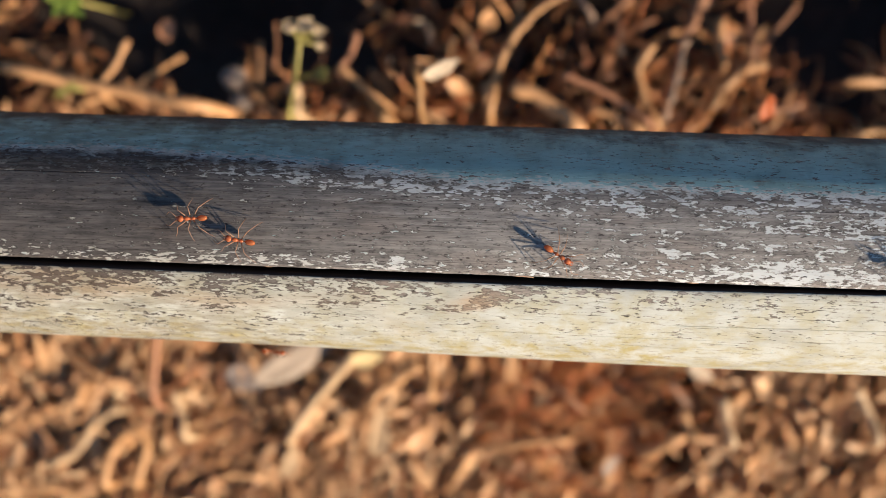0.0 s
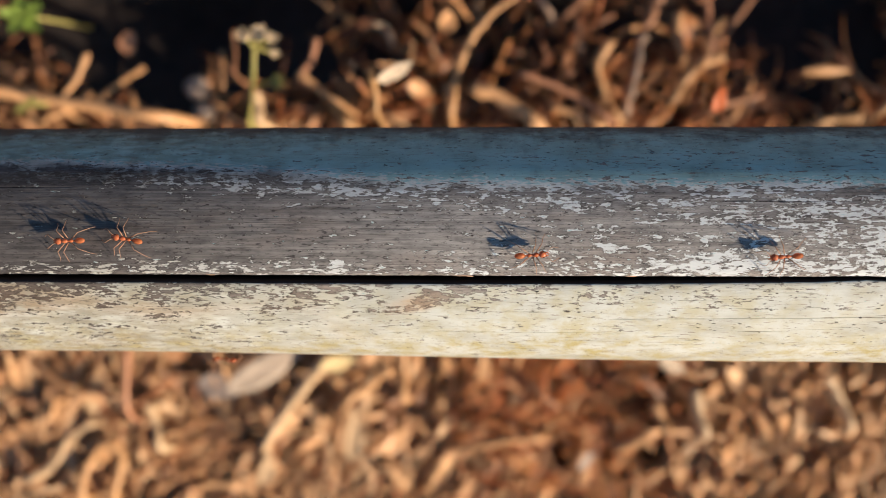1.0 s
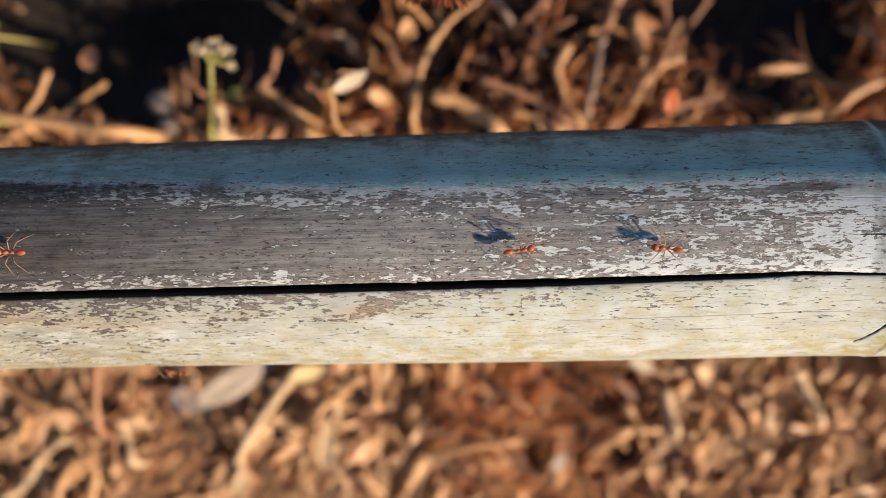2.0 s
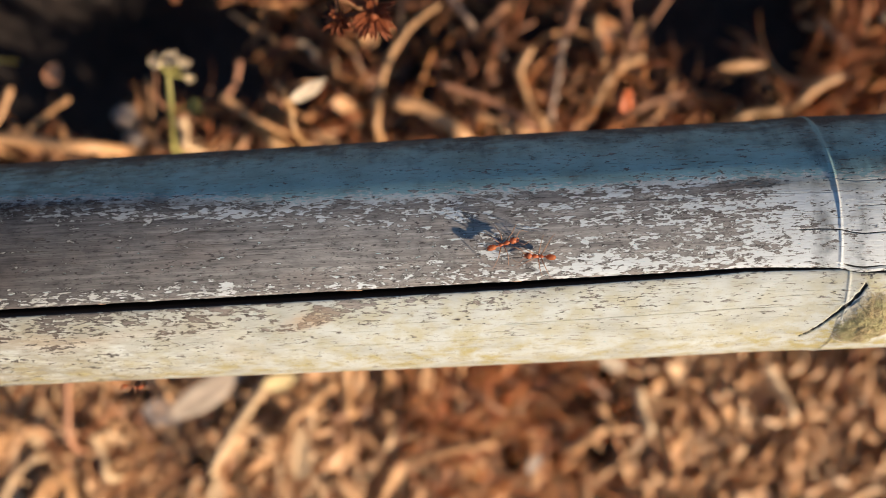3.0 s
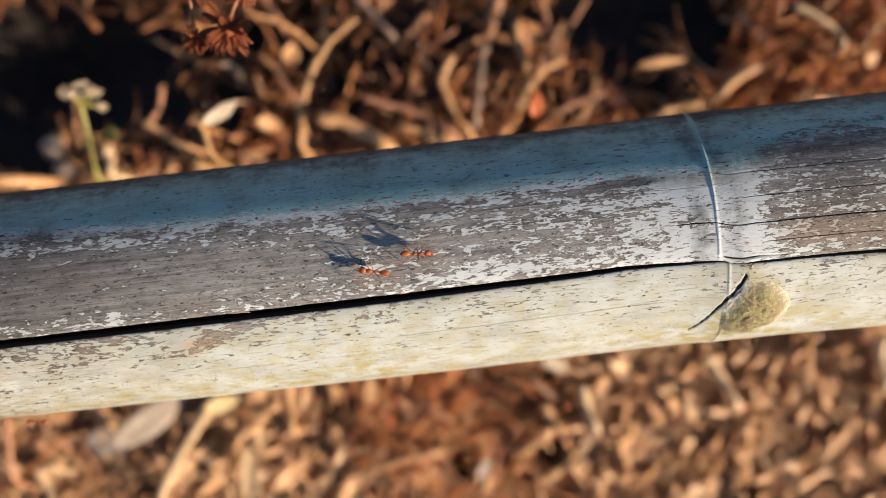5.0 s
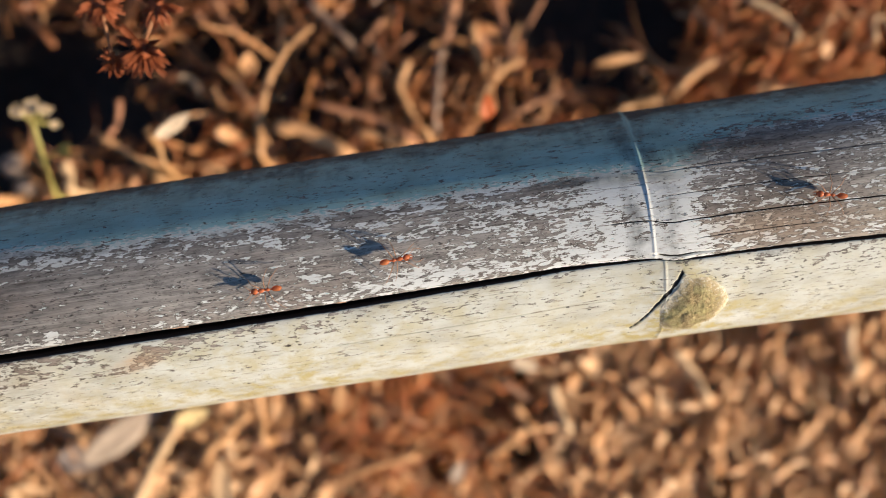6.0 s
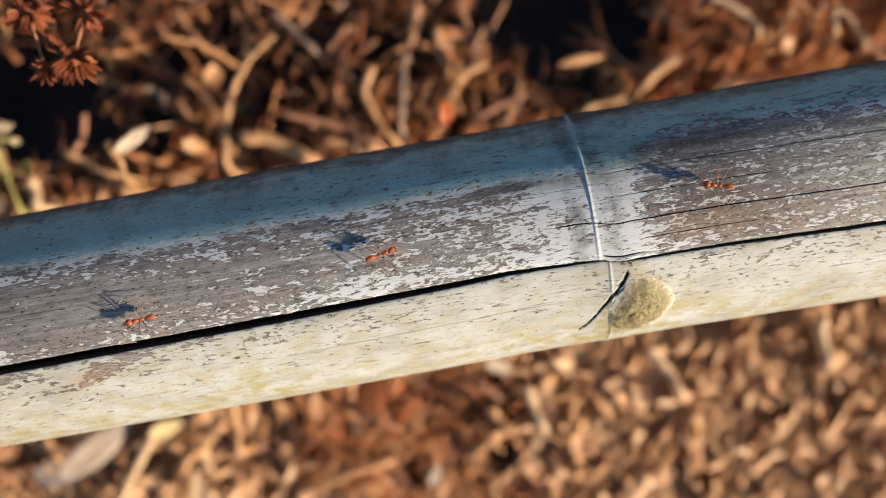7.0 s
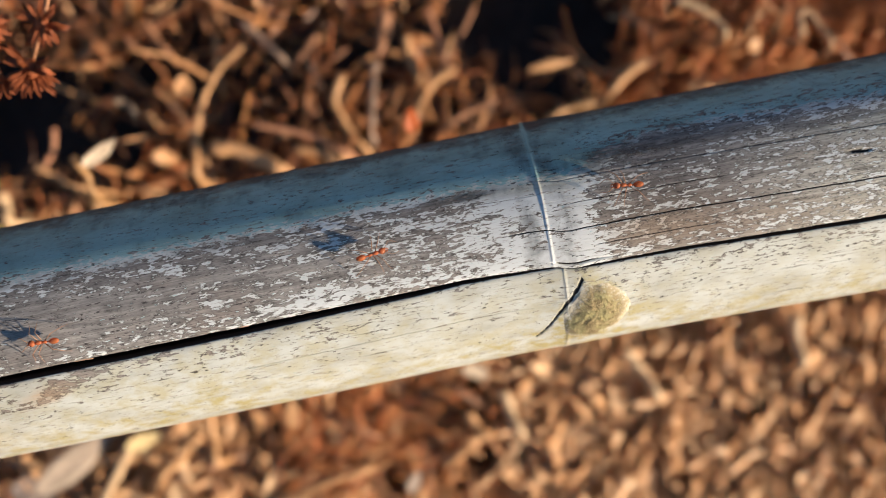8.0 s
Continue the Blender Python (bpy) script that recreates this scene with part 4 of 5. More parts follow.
mesh_part("stem", raw_mesh("stem", *tube([local(p) for p in ((-0.0975, 0.0180, -0.0420), (-0.0904, 0.0339, 0.0550), (-0.0823, 0.0491, 0.0820), (-0.0772, 0.0623, 0.0970))], [0.0014, 0.0013, 0.0012, 0.0009], 8)), STEM, weed)
for k, (dx, dy, dz, big) in enumerate(((-0.0048, 0.0022, 0.0, 1.05), (0.0018, 0.0026, 0.002, 1.2), (0.0062, 0.0012, 0.001, 1.05), (0.0058, -0.0040, -0.006, 0.8))):
    bm = bmesh.new()
    c = local((-0.0753 + dx, 0.0643 + dy, 0.1000 + dz))
    ellipsoid_at = Matrix.Translation(c) @ Matrix.Diagonal((0.0017 * big, 0.0017 * big, 0.0016 * big, 1))
    bmesh.ops.create_uvsphere(bm, u_segments=10, v_segments=7, radius=1.0, matrix=ellipsoid_at)
    head = part("flower_head", bm, PETAL, weed, "cream flower head")
    rr = random.Random(70 + k)
    for j in range(7):
        v, f = blade(0.0034 * big, 0.0016 * big, 0.8, 0.8, 0.2, rr, rows=4)
        m = Matrix.Translation(c) @ Matrix.Rotation(j * 0.9 + rr.uniform(-0.2, 0.2), 4, "Z") @ Matrix.Rotation(-0.7 + rr.uniform(-0.4, 0.4), 4, "Y") @ Matrix.Translation((0.0022 * big, 0, 0))
        mesh_part("petal", raw_mesh("petal", [m @ p for p in v], f), PETAL, head)
    mesh_part("flower_stalk", raw_mesh("flower_stalk", *tube([local((-0.0772, 0.0623, 0.0970)), c], [0.0007, 0.0006], 6)), STEM, weed)
for k, (p, q, wd) in enumerate((((-0.0820, 0.0487, 0.0820), (-0.0711, 0.0503, 0.0880), 0.0042), ((-0.0732, 0.0499, 0.0870), (-0.0672, 0.0522, 0.0900), 0.0036), ((-0.0732, 0.0499, 0.0870), (-0.0671, 0.0484, 0.0900), 0.0036))):
    a, b = local(p), local(q)
    v, f = blade((b - a).length, wd if k else 0.0016, 0.3, 0.5, 0.1, random.Random(80 + k), rows=8)
    m = Matrix.Translation((a + b) / 2) @ (b - a).to_track_quat("X", "Z").to_matrix().to_4x4()
    mesh_part("leaf", raw_mesh("leaf", [m @ x for x in v], f), YELLOW, weed, "yellow-green forked leaf")

# dried flower heads on a bent stem that reaches over beside the rail
dried = new("dried_flower")
DB = Vector((0.0240, 0.1593, -0.0553))
dried.location = DB
tagged(dried, "rust-brown dried flower heads on a thin bent stem", "dried flower")
mesh_part("stem", raw_mesh("stem", *tube([Vector(p) - DB for p in ((0.0239, 0.1592, -0.0634), (0.0318, 0.1462, 0.0707), (0.0338, 0.1230, 0.1751), (0.0313, 0.0945, 0.2440), (0.0277, 0.0770, 0.2667), (0.0236, 0.0655, 0.2690), (0.0192, 0.0580, 0.2680))], [0.0011, 0.001, 0.0009, 0.0007, 0.0006, 0.0005, 0.0004], 7)), BROWN, dried)
mesh_part("stem", raw_mesh("stem", *tube([Vector(p) - DB for p in ((0.0273, 0.0790, 0.2652), (0.0202, 0.0741, 0.2695), (0.0130, 0.0672, 0.2705), (0.0118, 0.0570, 0.2655))], [0.0005, 0.0004, 0.0004, 0.0003], 6)), BROWN, dried)
for k, (c, big) in enumerate((((0.0192, 0.0575, 0.2685), 1.45), ((0.0118, 0.0566, 0.2655), 0.85), ((0.0236, 0.0655, 0.2697), 1.2), ((0.0130, 0.0672, 0.2712), 1.2))):
    c = Vector(c) - DB
    bm = bmesh.new()
    bmesh.ops.create_icosphere(bm, subdivisions=2, radius=1.0, matrix=Matrix.Translation(c) @ Matrix.Diagonal((0.0013 * big, 0.0015 * big, 0.0013 * big, 1)))
    head = part("flower_head", bm, RUST, dried, "rust-brown dried flower head")
    rr = random.Random(90 + k)
    for j in range(34):
        d = Vector((rr.gauss(0, 0.8), rr.gauss(-0.55, 0.7), rr.gauss(0, 0.7))).normalized()
        v, f = blade(0.0036 * big * rr.uniform(0.7, 1.3), 0.0010 * big, rr.uniform(-0.9, 0.9), 0.9, 0.6, rr, rows=4, thick=0.0001)
        m = Matrix.Translation(c + d * 0.0026 * big) @ d.to_track_quat("X", "Z").to_matrix().to_4x4()
        mesh_part("petal", raw_mesh("petal", [m @ x for x in v], f), RUST, head)

# leafy green seedlings at the edge
for bx, by, bz, n, big in ((-0.184, 0.0794, 0.0657, 5, 1.0), (-0.1909, 0.0419, 0.0541, 2, 0.6)):
    g = new("seedling")
    base = Vector((bx - 0.012, by + 0.006, -0.03))
    g.location = base
    tagged(g, "bright green seedling among dry litter", "plant", "seedlings")
    tip = Vector((bx, by, bz)) - base
    mesh_part("stem", raw_mesh("stem", *tube([Vector((0, 0, 0)), tip * 0.5 + Vector((0.002, 0, 0)), tip], [0.0009, 0.0008, 0.0006], 6)), STEM, g)
    rr = random.Random(int(by * 1000))
    for j in range(n):
        v, f = blade(0.011 * big, 0.0068 * big, 0.7, 0.6, 0.2, rr, rows=8)
        m = Matrix.Translation(tip) @ Matrix.Rotation(j * 6.28 / n + 0.5, 4, "Z") @ Matrix.Rotation(rr.uniform(-0.5, 0.1), 4, "Y") @ Matrix.Translation((0.0046 * big, 0, 0))
        mesh_part("leaf", raw_mesh("leaf", [m @ x for x in v], f), GREEN if big > 0.8 else YELLOW, g)

# woolly grey seed heads
for px, py, pz, rad in ((-0.1322, 0.0525, -0.0046, 0.0058), (-0.1288, 0.0404, -0.0041, 0.0050)):
    bm = bmesh.new()
    bmesh.ops.create_icosphere(bm, subdivisions=4, radius=rad)
    for v in bm.verts:
        v.co *= 1 + 0.22 * noise.noise(v.co * 700) + 0.12 * noise.noise(v.co * 2200)
        v.co.z *= 1.25
    ob = part("wool_ball", bm, WOOL)
    ob.location = (px, py, pz)
    tagged(ob, "woolly pale grey seed ball on the litter", "seed ball", "seed balls")
    stick("seed_stalk", [(px, py, pz - 0.004), (px + 0.001, py + 0.004, pz - 0.02), (px + 0.002, py + 0.006, -0.05)], 0.0008, BROWN, "short brown stalk under a seed head", "stalk")

loose_leaf("pale_leaf", (-0.0216, 0.0522, 0.1060), 0.0165, 0.0056, 30, (16, 20), 0.4, 0.6, BLEACHED, "bleached cream leaf caught on a dry stalk", 1)
loose_leaf("curled_leaf", (-0.0343, 0.0787, 0.0002), 0.020, 0.0060, -60, (60, 0), 2.6, 0.6, PALE, "pale curled dry leaf on the litter", 2)
stick("fine_stalk", [(0.0966, 0.0428, 0.1103), (0.1027, 0.0441, 0.0742), (0.1082, 0.0429, -0.0511)], 0.0006, BROWN, "fine brown stalk under an orange leaf")
stick("beaded_stem", [(0.0864, 0.0751, 0.0100), (0.0837, 0.0634, 0.0174), (0.0809, 0.0515, 0.0207), (0.0788, 0.0404, 0.0177), (0.0772, 0.0272, -0.0355)], 0.0018, GREYSTEM, "grey beaded dry stem on the litter", beads=0.6)
loose_leaf("pale_pod", (0.1694, 0.0579, 0.0220), 0.0250, 0.0058, 2, (25, 10), -0.5, -1.2, TAN, "long tan seed pod on brown litter", 4, "seed pod")
# stalks and straws behind the rail
stick("leaning_stalk", [(-0.0307, 0.0520, 0.1080), (-0.0298, 0.0447, 0.1000), (-0.0290, 0.0338, 0.0850), (-0.0230, 0.0138, -0.0450)], 0.0016, OCHRE, "orange tan dry stalk leaning under the rail", "stalk")
stick("thick_stick", [(-0.2445, 0.0550, -0.0450), (-0.2316, 0.0526, 0.0300), (-0.1993, 0.0468, 0.0300), (-0.1671, 0.0420, 0.0300), (-0.1350, 0.0365, 0.0300), (-0.1222, 0.0343, -0.0450)], 0.0027, STRAWPINK, "thick pale tan stick across the litter", "stick", end=0.95)
stick("dry_stalk", [(-0.1748, 0.0672, 0.0250), (-0.1808, 0.0554, 0.0250), (-0.1879, 0.0409, 0.0250), (-0.1914, 0.0297, -0.0450)], 0.0016, STRAWPINK, "pale tan dry stalk standing in litter", "stalk", "dry stalks")
stick("dry_stalk", [(-0.1499, 0.0610, 0.0200), (-0.1626, 0.0531, 0.0200), (-0.1755, 0.0411, 0.0200), (-0.1820, 0.0311, -0.0450)], 0.0015, TAN, "pale tan dry stalk standing in litter", "stalk", "dry stalks")
stick("dry_stalk", [(-0.1765, 0.0491, 0.0200), (-0.1880, 0.0411, 0.0200), (-0.2023, 0.0338, 0.0200), (-0.2094, 0.0262, -0.0450)], 0.0015, TAN, "pale tan dry stalk standing in litter", "stalk", "dry stalks")
loose_leaf("brown_leaf", (-0.1655, 0.0750, 0.0000), 0.0130, 0.0080, 70, (30, 20), 0.8, 0.8, PINK, "brown curled dry leaf on dark soil", 21, "leaf")
stick("reddish_stalk", [(-0.0984, 0.0743, 0.0500), (-0.0974, 0.0646, 0.0500), (-0.0962, 0.0536, 0.0500), (-0.0956, 0.0440, -0.0450)], 0.0009, BROWN, "thin reddish stalk beside a weed", "stalk")
stick("dry_stalk", [(-0.0718, 0.0567, 0.0400), (-0.0637, 0.0504, 0.0400), (-0.0535, 0.0428, 0.0400), (-0.0484, 0.0350, -0.0450)], 0.0016, STRAWPINK, "pale tan dry stalk standing in litter", "stalk", "dry stalks")
stick("dry_stalk", [(-0.0670, 0.0738, 0.0200), (-0.0699, 0.0633, 0.0200), (-0.0754, 0.0555, 0.0200), (-0.0782, 0.0475, -0.0450)], 0.0016, PINK, "reddish dry stalk standing in litter", "stalk", "dry stalks")
stick("broad_straw", [(-0.0577, 0.0445, 0.0300), (-0.0539, 0.0380, 0.0300), (-0.0500, 0.0336, 0.0300), (-0.0480, 0.0274, -0.0450)], 0.0033, OCHRE, "broad pale straw beside the rail", "straw")
stick("broad_straw", [(-0.0941, 0.0484, 0.0300), (-0.0927, 0.0419, 0.0300), (-0.0910, 0.0336, 0.0300), (-0.0902, 0.0254, -0.0450)], 0.0027, CREAM, "broad pale straw beside the rail", "straw")
stick("arched_straw", [(-0.0033, 0.0283, -0.0450), (-0.0026, 0.0361, 0.0300), (-0.0008, 0.0556, 0.0300), (0.0054, 0.0715, 0.0300), (0.0163, 0.0848, 0.0300), (0.0291, 0.0930, 0.0300)], 0.0021, TAN, "tall tan straw arching over the litter", "straw")
stick("broad_straw", [(0.0063, 0.0503, 0.0350), (0.0174, 0.0467, 0.0350), (0.0280, 0.0402, 0.0350), (0.0381, 0.0307, 0.0350), (0.0432, 0.0219, -0.0450)], 0.0033, STRAWPINK, "broad pale straw split at its end", "straw", end=1.00)
stick("long_stick", [(0.0279, 0.0562, 0.0420), (0.0424, 0.0510, 0.0420), (0.0553, 0.0440, 0.0420), (0.0691, 0.0341, 0.0420), (0.0760, 0.0251, -0.0450)], 0.0016, PINK, "long reddish dry stick lying on litter", "stick")
stick("long_stick", [(0.0424, 0.0424, 0.0300), (0.0549, 0.0379, 0.0300), (0.0672, 0.0319, 0.0300), (0.0733, 0.0249, -0.0450)], 0.0019, STRAWPINK, "pale tan stick under a reddish one", "stick")
stick("dry_stalk", [(0.0264, 0.1092, 0.0000), (0.0356, 0.0981, 0.0000), (0.0450, 0.0847, 0.0000), (0.0497, 0.0740, -0.0450)], 0.0019, GREYSTEM, "greyish brown dry stalk on the litter", "stalk", "dry stalks")
stick("dry_stalk", [(-0.0194, 0.1179, 0.0000), (-0.0155, 0.1091, 0.0000), (-0.0111, 0.1001, 0.0000), (-0.0089, 0.0916, -0.0450)], 0.0024, BROWN, "brown dry stalk on the litter", "stalk", "dry stalks")
stick("broad_straw", [(0.0967, 0.1019, 0.0000), (0.0927, 0.0902, 0.0000), (0.0885, 0.0784, 0.0000), (0.0864, 0.0685, -0.0450)], 0.0038, BROWN, "broad brown straw on the litter", "straw")
stick("dry_stalk", [(0.0620, 0.0965, 0.0000), (0.0554, 0.0907, 0.0000), (0.0485, 0.0835, 0.0000), (0.0450, 0.0760, -0.0450)], 0.0021, BROWN, "brown dry stalk on the litter", "stalk", "dry stalks")
stick("bent_stick", [(0.0711, 0.0722, 0.0200), (0.0646, 0.0626, 0.0200), (0.0682, 0.0473, 0.0200), (0.0755, 0.0345, 0.0200), (0.0792, 0.0240, -0.0450)], 0.0022, TAN, "bent tan dry stick on the litter", "stick")
loose_leaf("curled_leaf", (-0.0064, 0.0827, 0.0100), 0.0120, 0.0090, 80, (20, 20), 0.8, 0.8, STRAWPINK, "tan curled dry leaf on the litter", 22, "leaf")
loose_leaf("curled_leaf", (-0.0188, 0.0509, 0.0200), 0.0130, 0.0080, -20, (20, 20), 0.8, 0.8, STRAWPINK, "tan curled dry leaf on the litter", 23, "leaf")
stick("bent_stick", [(0.1241, 0.0655, 0.0150), (0.1136, 0.0618, 0.0150), (0.1057, 0.0536, 0.0150), (0.0994, 0.0424, 0.0150), (0.0963, 0.0327, -0.0450)], 0.0025, TAN, "bent tan dry stick on the litter", "stick")
stick("dry_stalk", [(0.1046, 0.0862, 0.0050), (0.1042, 0.0753, 0.0050), (0.1070, 0.0638, 0.0050), (0.1085, 0.0540, -0.0450)], 0.0024, TAN, "tan dry stalk on the litter", "stalk", "dry stalks")
stick("upright_stalk", [(0.1178, 0.0985, 0.0000), (0.1197, 0.0844, 0.0000), (0.1215, 0.0689, 0.0000), (0.1223, 0.0571, -0.0450)], 0.0016, PINK, "reddish dry stalk on dark soil", "stalk")
stick("upright_stalk", [(0.1406, 0.0949, 0.0000), (0.1305, 0.0813, 0.0000), (0.1215, 0.0689, 0.0000), (0.1169, 0.0587, -0.0450)], 0.0013, BROWN, "brown dry stalk on dark soil", "stalk")
loose_leaf("orange_leaf", (0.0968, 0.0416, 0.1150), 0.0105, 0.0062, 80, (20, -25), 0.6, 0.9, ORANGE_LEAF, "orange dry leaf on a fine stalk", 3, "leaf")
stick("broad_straw", [(0.2169, 0.0522, 0.0150), (0.2045, 0.0469, 0.0150), (0.1936, 0.0378, 0.0150), (0.1881, 0.0293, -0.0450)], 0.0027, TAN, "broad tan straw on brown litter", "straw")
stick("dry_stalk", [(0.2132, 0.0785, 0.0000), (0.2187, 0.0731, 0.0000), (0.2249, 0.0646, 0.0000), (0.2281, 0.0563, -0.0450)], 0.0019, CREAM, "pale dry stalk on the litter", "stalk", "dry stalks")
stick("broad_straw", [(0.1404, 0.0475, 0.0200), (0.1276, 0.0442, 0.0200), (0.1115, 0.0374, 0.0200), (0.1035, 0.0300, -0.0450)], 0.0017, BROWN, "thin brown straw on brown litter", "straw")
stick("broad_straw", [(0.1853, 0.0369, 0.0200), (0.1743, 0.0366, 0.0200), (0.1614, 0.0327, 0.0200), (0.1549, 0.0268, -0.0450)], 0.0024, OCHRE, "broad ochre straw on brown litter", "straw")
stick("arched_straw", [(0.2332, 0.0773, 0.0200), (0.2458, 0.0699, 0.0200), (0.2523, 0.0628, 0.0200), (0.2541, 0.0553, 0.0200), (0.2549, 0.0475, -0.0450)], 0.0018, CREAM, "arched cream straw over the litter", "straw")
stick("arched_straw", [(0.2888, 0.0440, -0.0450), (0.2896, 0.0479, 0.0200), (0.2916, 0.0577, 0.0200), (0.2952, 0.0604, 0.0200), (0.3010, 0.0514, 0.0200), (0.3043, 0.0396, 0.0200), (0.3056, 0.0349, -0.0450)], 0.0013, CREAM, "arched thin straw over the litter", "straw")
stick("dry_stalk", [(0.2783, 0.0655, 0.0100), (0.2715, 0.0598, 0.0100), (0.2679, 0.0535, 0.0100), (0.2661, 0.0464, -0.0450)], 0.0018, TAN, "tan dry stalk on the litter", "stalk", "dry stalks")
loose_leaf("pale_scrap", (0.2678, 0.0488, 0.0200), 0.0080, 0.0070, 30, (15, 15), 0.4, 0.4, TAN, "small tan scrap on reddish grass", 24, "leaf")
stick("broad_straw", [(0.2520, 0.0325, 0.0200), (0.2424, 0.0327, 0.0200), (0.2340, 0.0316, 0.0200), (0.2298, 0.0271, -0.0450)], 0.0024, STRAWPINK, "broad pale straw beside the rail", "straw")
# straws and leaves on the sunny side
loose_leaf("broad_leaf", (-0.1972, -0.0970, 0.0035), 0.0320, 0.0130, 82, (12, 16), 0.5, 0.5, STRAWPINK, "broad tan dead leaf on the litter", 31, "leaf")
loose_leaf("broad_leaf", (-0.1799, -0.0953, 0.0052), 0.0280, 0.0080, 80, (14, 16), 0.5, 0.6, CREAM, "narrow pale dead leaf on the litter", 32, "leaf")
stick("curved_straw", [(-0.1827, -0.1128, 0.0067), (-0.1962, -0.1226, 0.0062), (-0.2041, -0.1366, 0.0067), (-0.2192, -0.1449, 0.0059), (-0.2267, -0.1530, -0.0450)], 0.0027, CREAM, "curved pale straw on leaf litter", "straw", end=0.90)
stick("looped_straw", [(-0.1885, -0.1600, -0.0450), (-0.1876, -0.1529, 0.0132), (-0.1853, -0.1352, 0.0116), (-0.1752, -0.1224, 0.0115), (-0.1679, -0.1319, 0.0132), (-0.1717, -0.1526, 0.0149), (-0.1732, -0.1608, -0.0450)], 0.0027, TAN, "looped tan straw on leaf litter", "straw", end=0.95)
loose_leaf("broad_leaf", (-0.1788, -0.1269, 0.0055), 0.0200, 0.0140, 10, (14, 16), 0.5, 0.5, STRAWPINK, "broad tan dead leaf under a looped straw", 33, "leaf")
stick("straw", [(-0.1544, -0.1036, 0.0089), (-0.1503, -0.1143, 0.0104), (-0.1467, -0.1268, 0.0120), (-0.1449, -0.1370, -0.0450)], 0.0027, CREAM, "short pale straw on leaf litter", "straw")
loose_leaf("grey_leaf", (-0.0930, -0.0837, 0.0156), 0.0480, 0.0130, 28, (10, 22), 0.3, 0.3, GREYLEAF, "large pale beige dead leaf on the litter", 6, "leaf")
loose_leaf("grey_leaf", (-0.1189, -0.0953, 0.0060), 0.0240, 0.0140, -12, (-12, 8), 0.5, 0.5, GREY, "small grey dead leaf under a paler one", 7, "leaf")
stick("straw", [(-0.0640, -0.0796, 0.0164), (-0.0768, -0.0954, 0.0166), (-0.0870, -0.1085, 0.0168), (-0.0958, -0.1260, 0.0176), (-0.1003, -0.1387, -0.0450)], 0.0031, CREAM, "flat pale straw on leaf litter", "straw")
stick("straw", [(-0.0334, -0.0835, 0.0202), (-0.0460, -0.0936, 0.0198), (-0.0587, -0.1043, 0.0195), (-0.0651, -0.1137, -0.0450)], 0.0033, TAN, "broad tan straw on leaf litter", "straw")
stick("straw", [(-0.0273, -0.0750, 0.0200), (-0.0268, -0.0876, 0.0213), (-0.0263, -0.1004, 0.0226), (-0.0261, -0.1108, -0.0450)], 0.0027, TAN, "upright tan straw on leaf litter", "straw")
loose_leaf("broad_leaf", (-0.0516, -0.1180, 0.0216), 0.0270, 0.0100, 88, (12, 16), 0.5, 0.7, CREAM, "pale folded leaf on the litter", 34, "leaf")
loose_leaf("broad_leaf", (-0.0955, -0.1362, 0.0186), 0.0180, 0.0080, 75, (12, 16), 0.5, 0.7, CREAM, "pale folded leaf on the litter", 35, "leaf")
loose_leaf("broad_leaf", (-0.0309, -0.1206, 0.0242), 0.0200, 0.0090, 40, (12, 16), 0.9, 0.7, STRAWPINK, "tan curled leaf on the litter", 36, "leaf")
stick("straw", [(0.1177, -0.0962, 0.0261), (0.1192, -0.1077, 0.0274), (0.1236, -0.1207, 0.0292), (0.1257, -0.1312, -0.0450)], 0.0034, CREAM, "broad pale straw on leaf litter", "straw")
stick("straw", [(0.0980, -0.1037, 0.0246), (0.1009, -0.1109, 0.0257), (0.1053, -0.1181, 0.0269), (0.1075, -0.1257, -0.0450)], 0.0030, TAN, "short tan straw on leaf litter", "straw")
loose_leaf("broad_leaf", (0.1061, -0.0839, 0.0216), 0.0160, 0.0080, -35, (12, 16), 0.3, 0.5, BLEACHED, "bleached pointed leaf beside the rail", 37, "leaf")
loose_leaf("broad_leaf", (0.0121, -0.0845, 0.0193), 0.0140, 0.0070, 80, (12, 16), 0.3, 0.5, STRAWPINK, "tan curled leaf on the litter", 38, "leaf")
stick("straw", [(0.1837, -0.0903, 0.0247), (0.1917, -0.1041, 0.0270), (0.1967, -0.1189, 0.0290), (0.1991, -0.1303, -0.0450)], 0.0031, CREAM, "broad pale straw on leaf litter", "straw")
stick("straw", [(0.2778, -0.0934, 0.0254), (0.2772, -0.1072, 0.0267), (0.2774, -0.1213, 0.0281), (0.2775, -0.1323, -0.0450)], 0.0036, CREAM, "broad pale straw on leaf litter", "straw")
stick("straw", [(0.2869, -0.1045, 0.0275), (0.3005, -0.1167, 0.0302), (0.3120, -0.1229, 0.0321), (0.3178, -0.1299, -0.0450)], 0.0027, TAN, "tan straw over a dark gap", "straw")
loose_leaf("yellow_petal", (-0.0579, -0.0795, 0.0248), 0.0170, 0.0085, 8, (14, 20), 0.5, 0.5, LEMON, "cream yellow petal on the litter", 8, "petal")
stick("straw", [(-0.1566, -0.0628, 0.0176), (-0.1572, -0.0829, 0.0249), (-0.1584, -0.1048, 0.0228), (-0.1610, -0.1190, -0.0117)], 0.0020, PINK, "reddish straw on leaf litter", "straw")
stick("twig", [(-0.0157, -0.1358, -0.0093), (0.0024, -0.1293, 0.0125), (0.0288, -0.1233, 0.0183), (0.0431, -0.1237, 0.0150), (0.0540, -0.1320, -0.0136)], 0.0024, TAN, "bent tan twig on leaf litter", "twig")
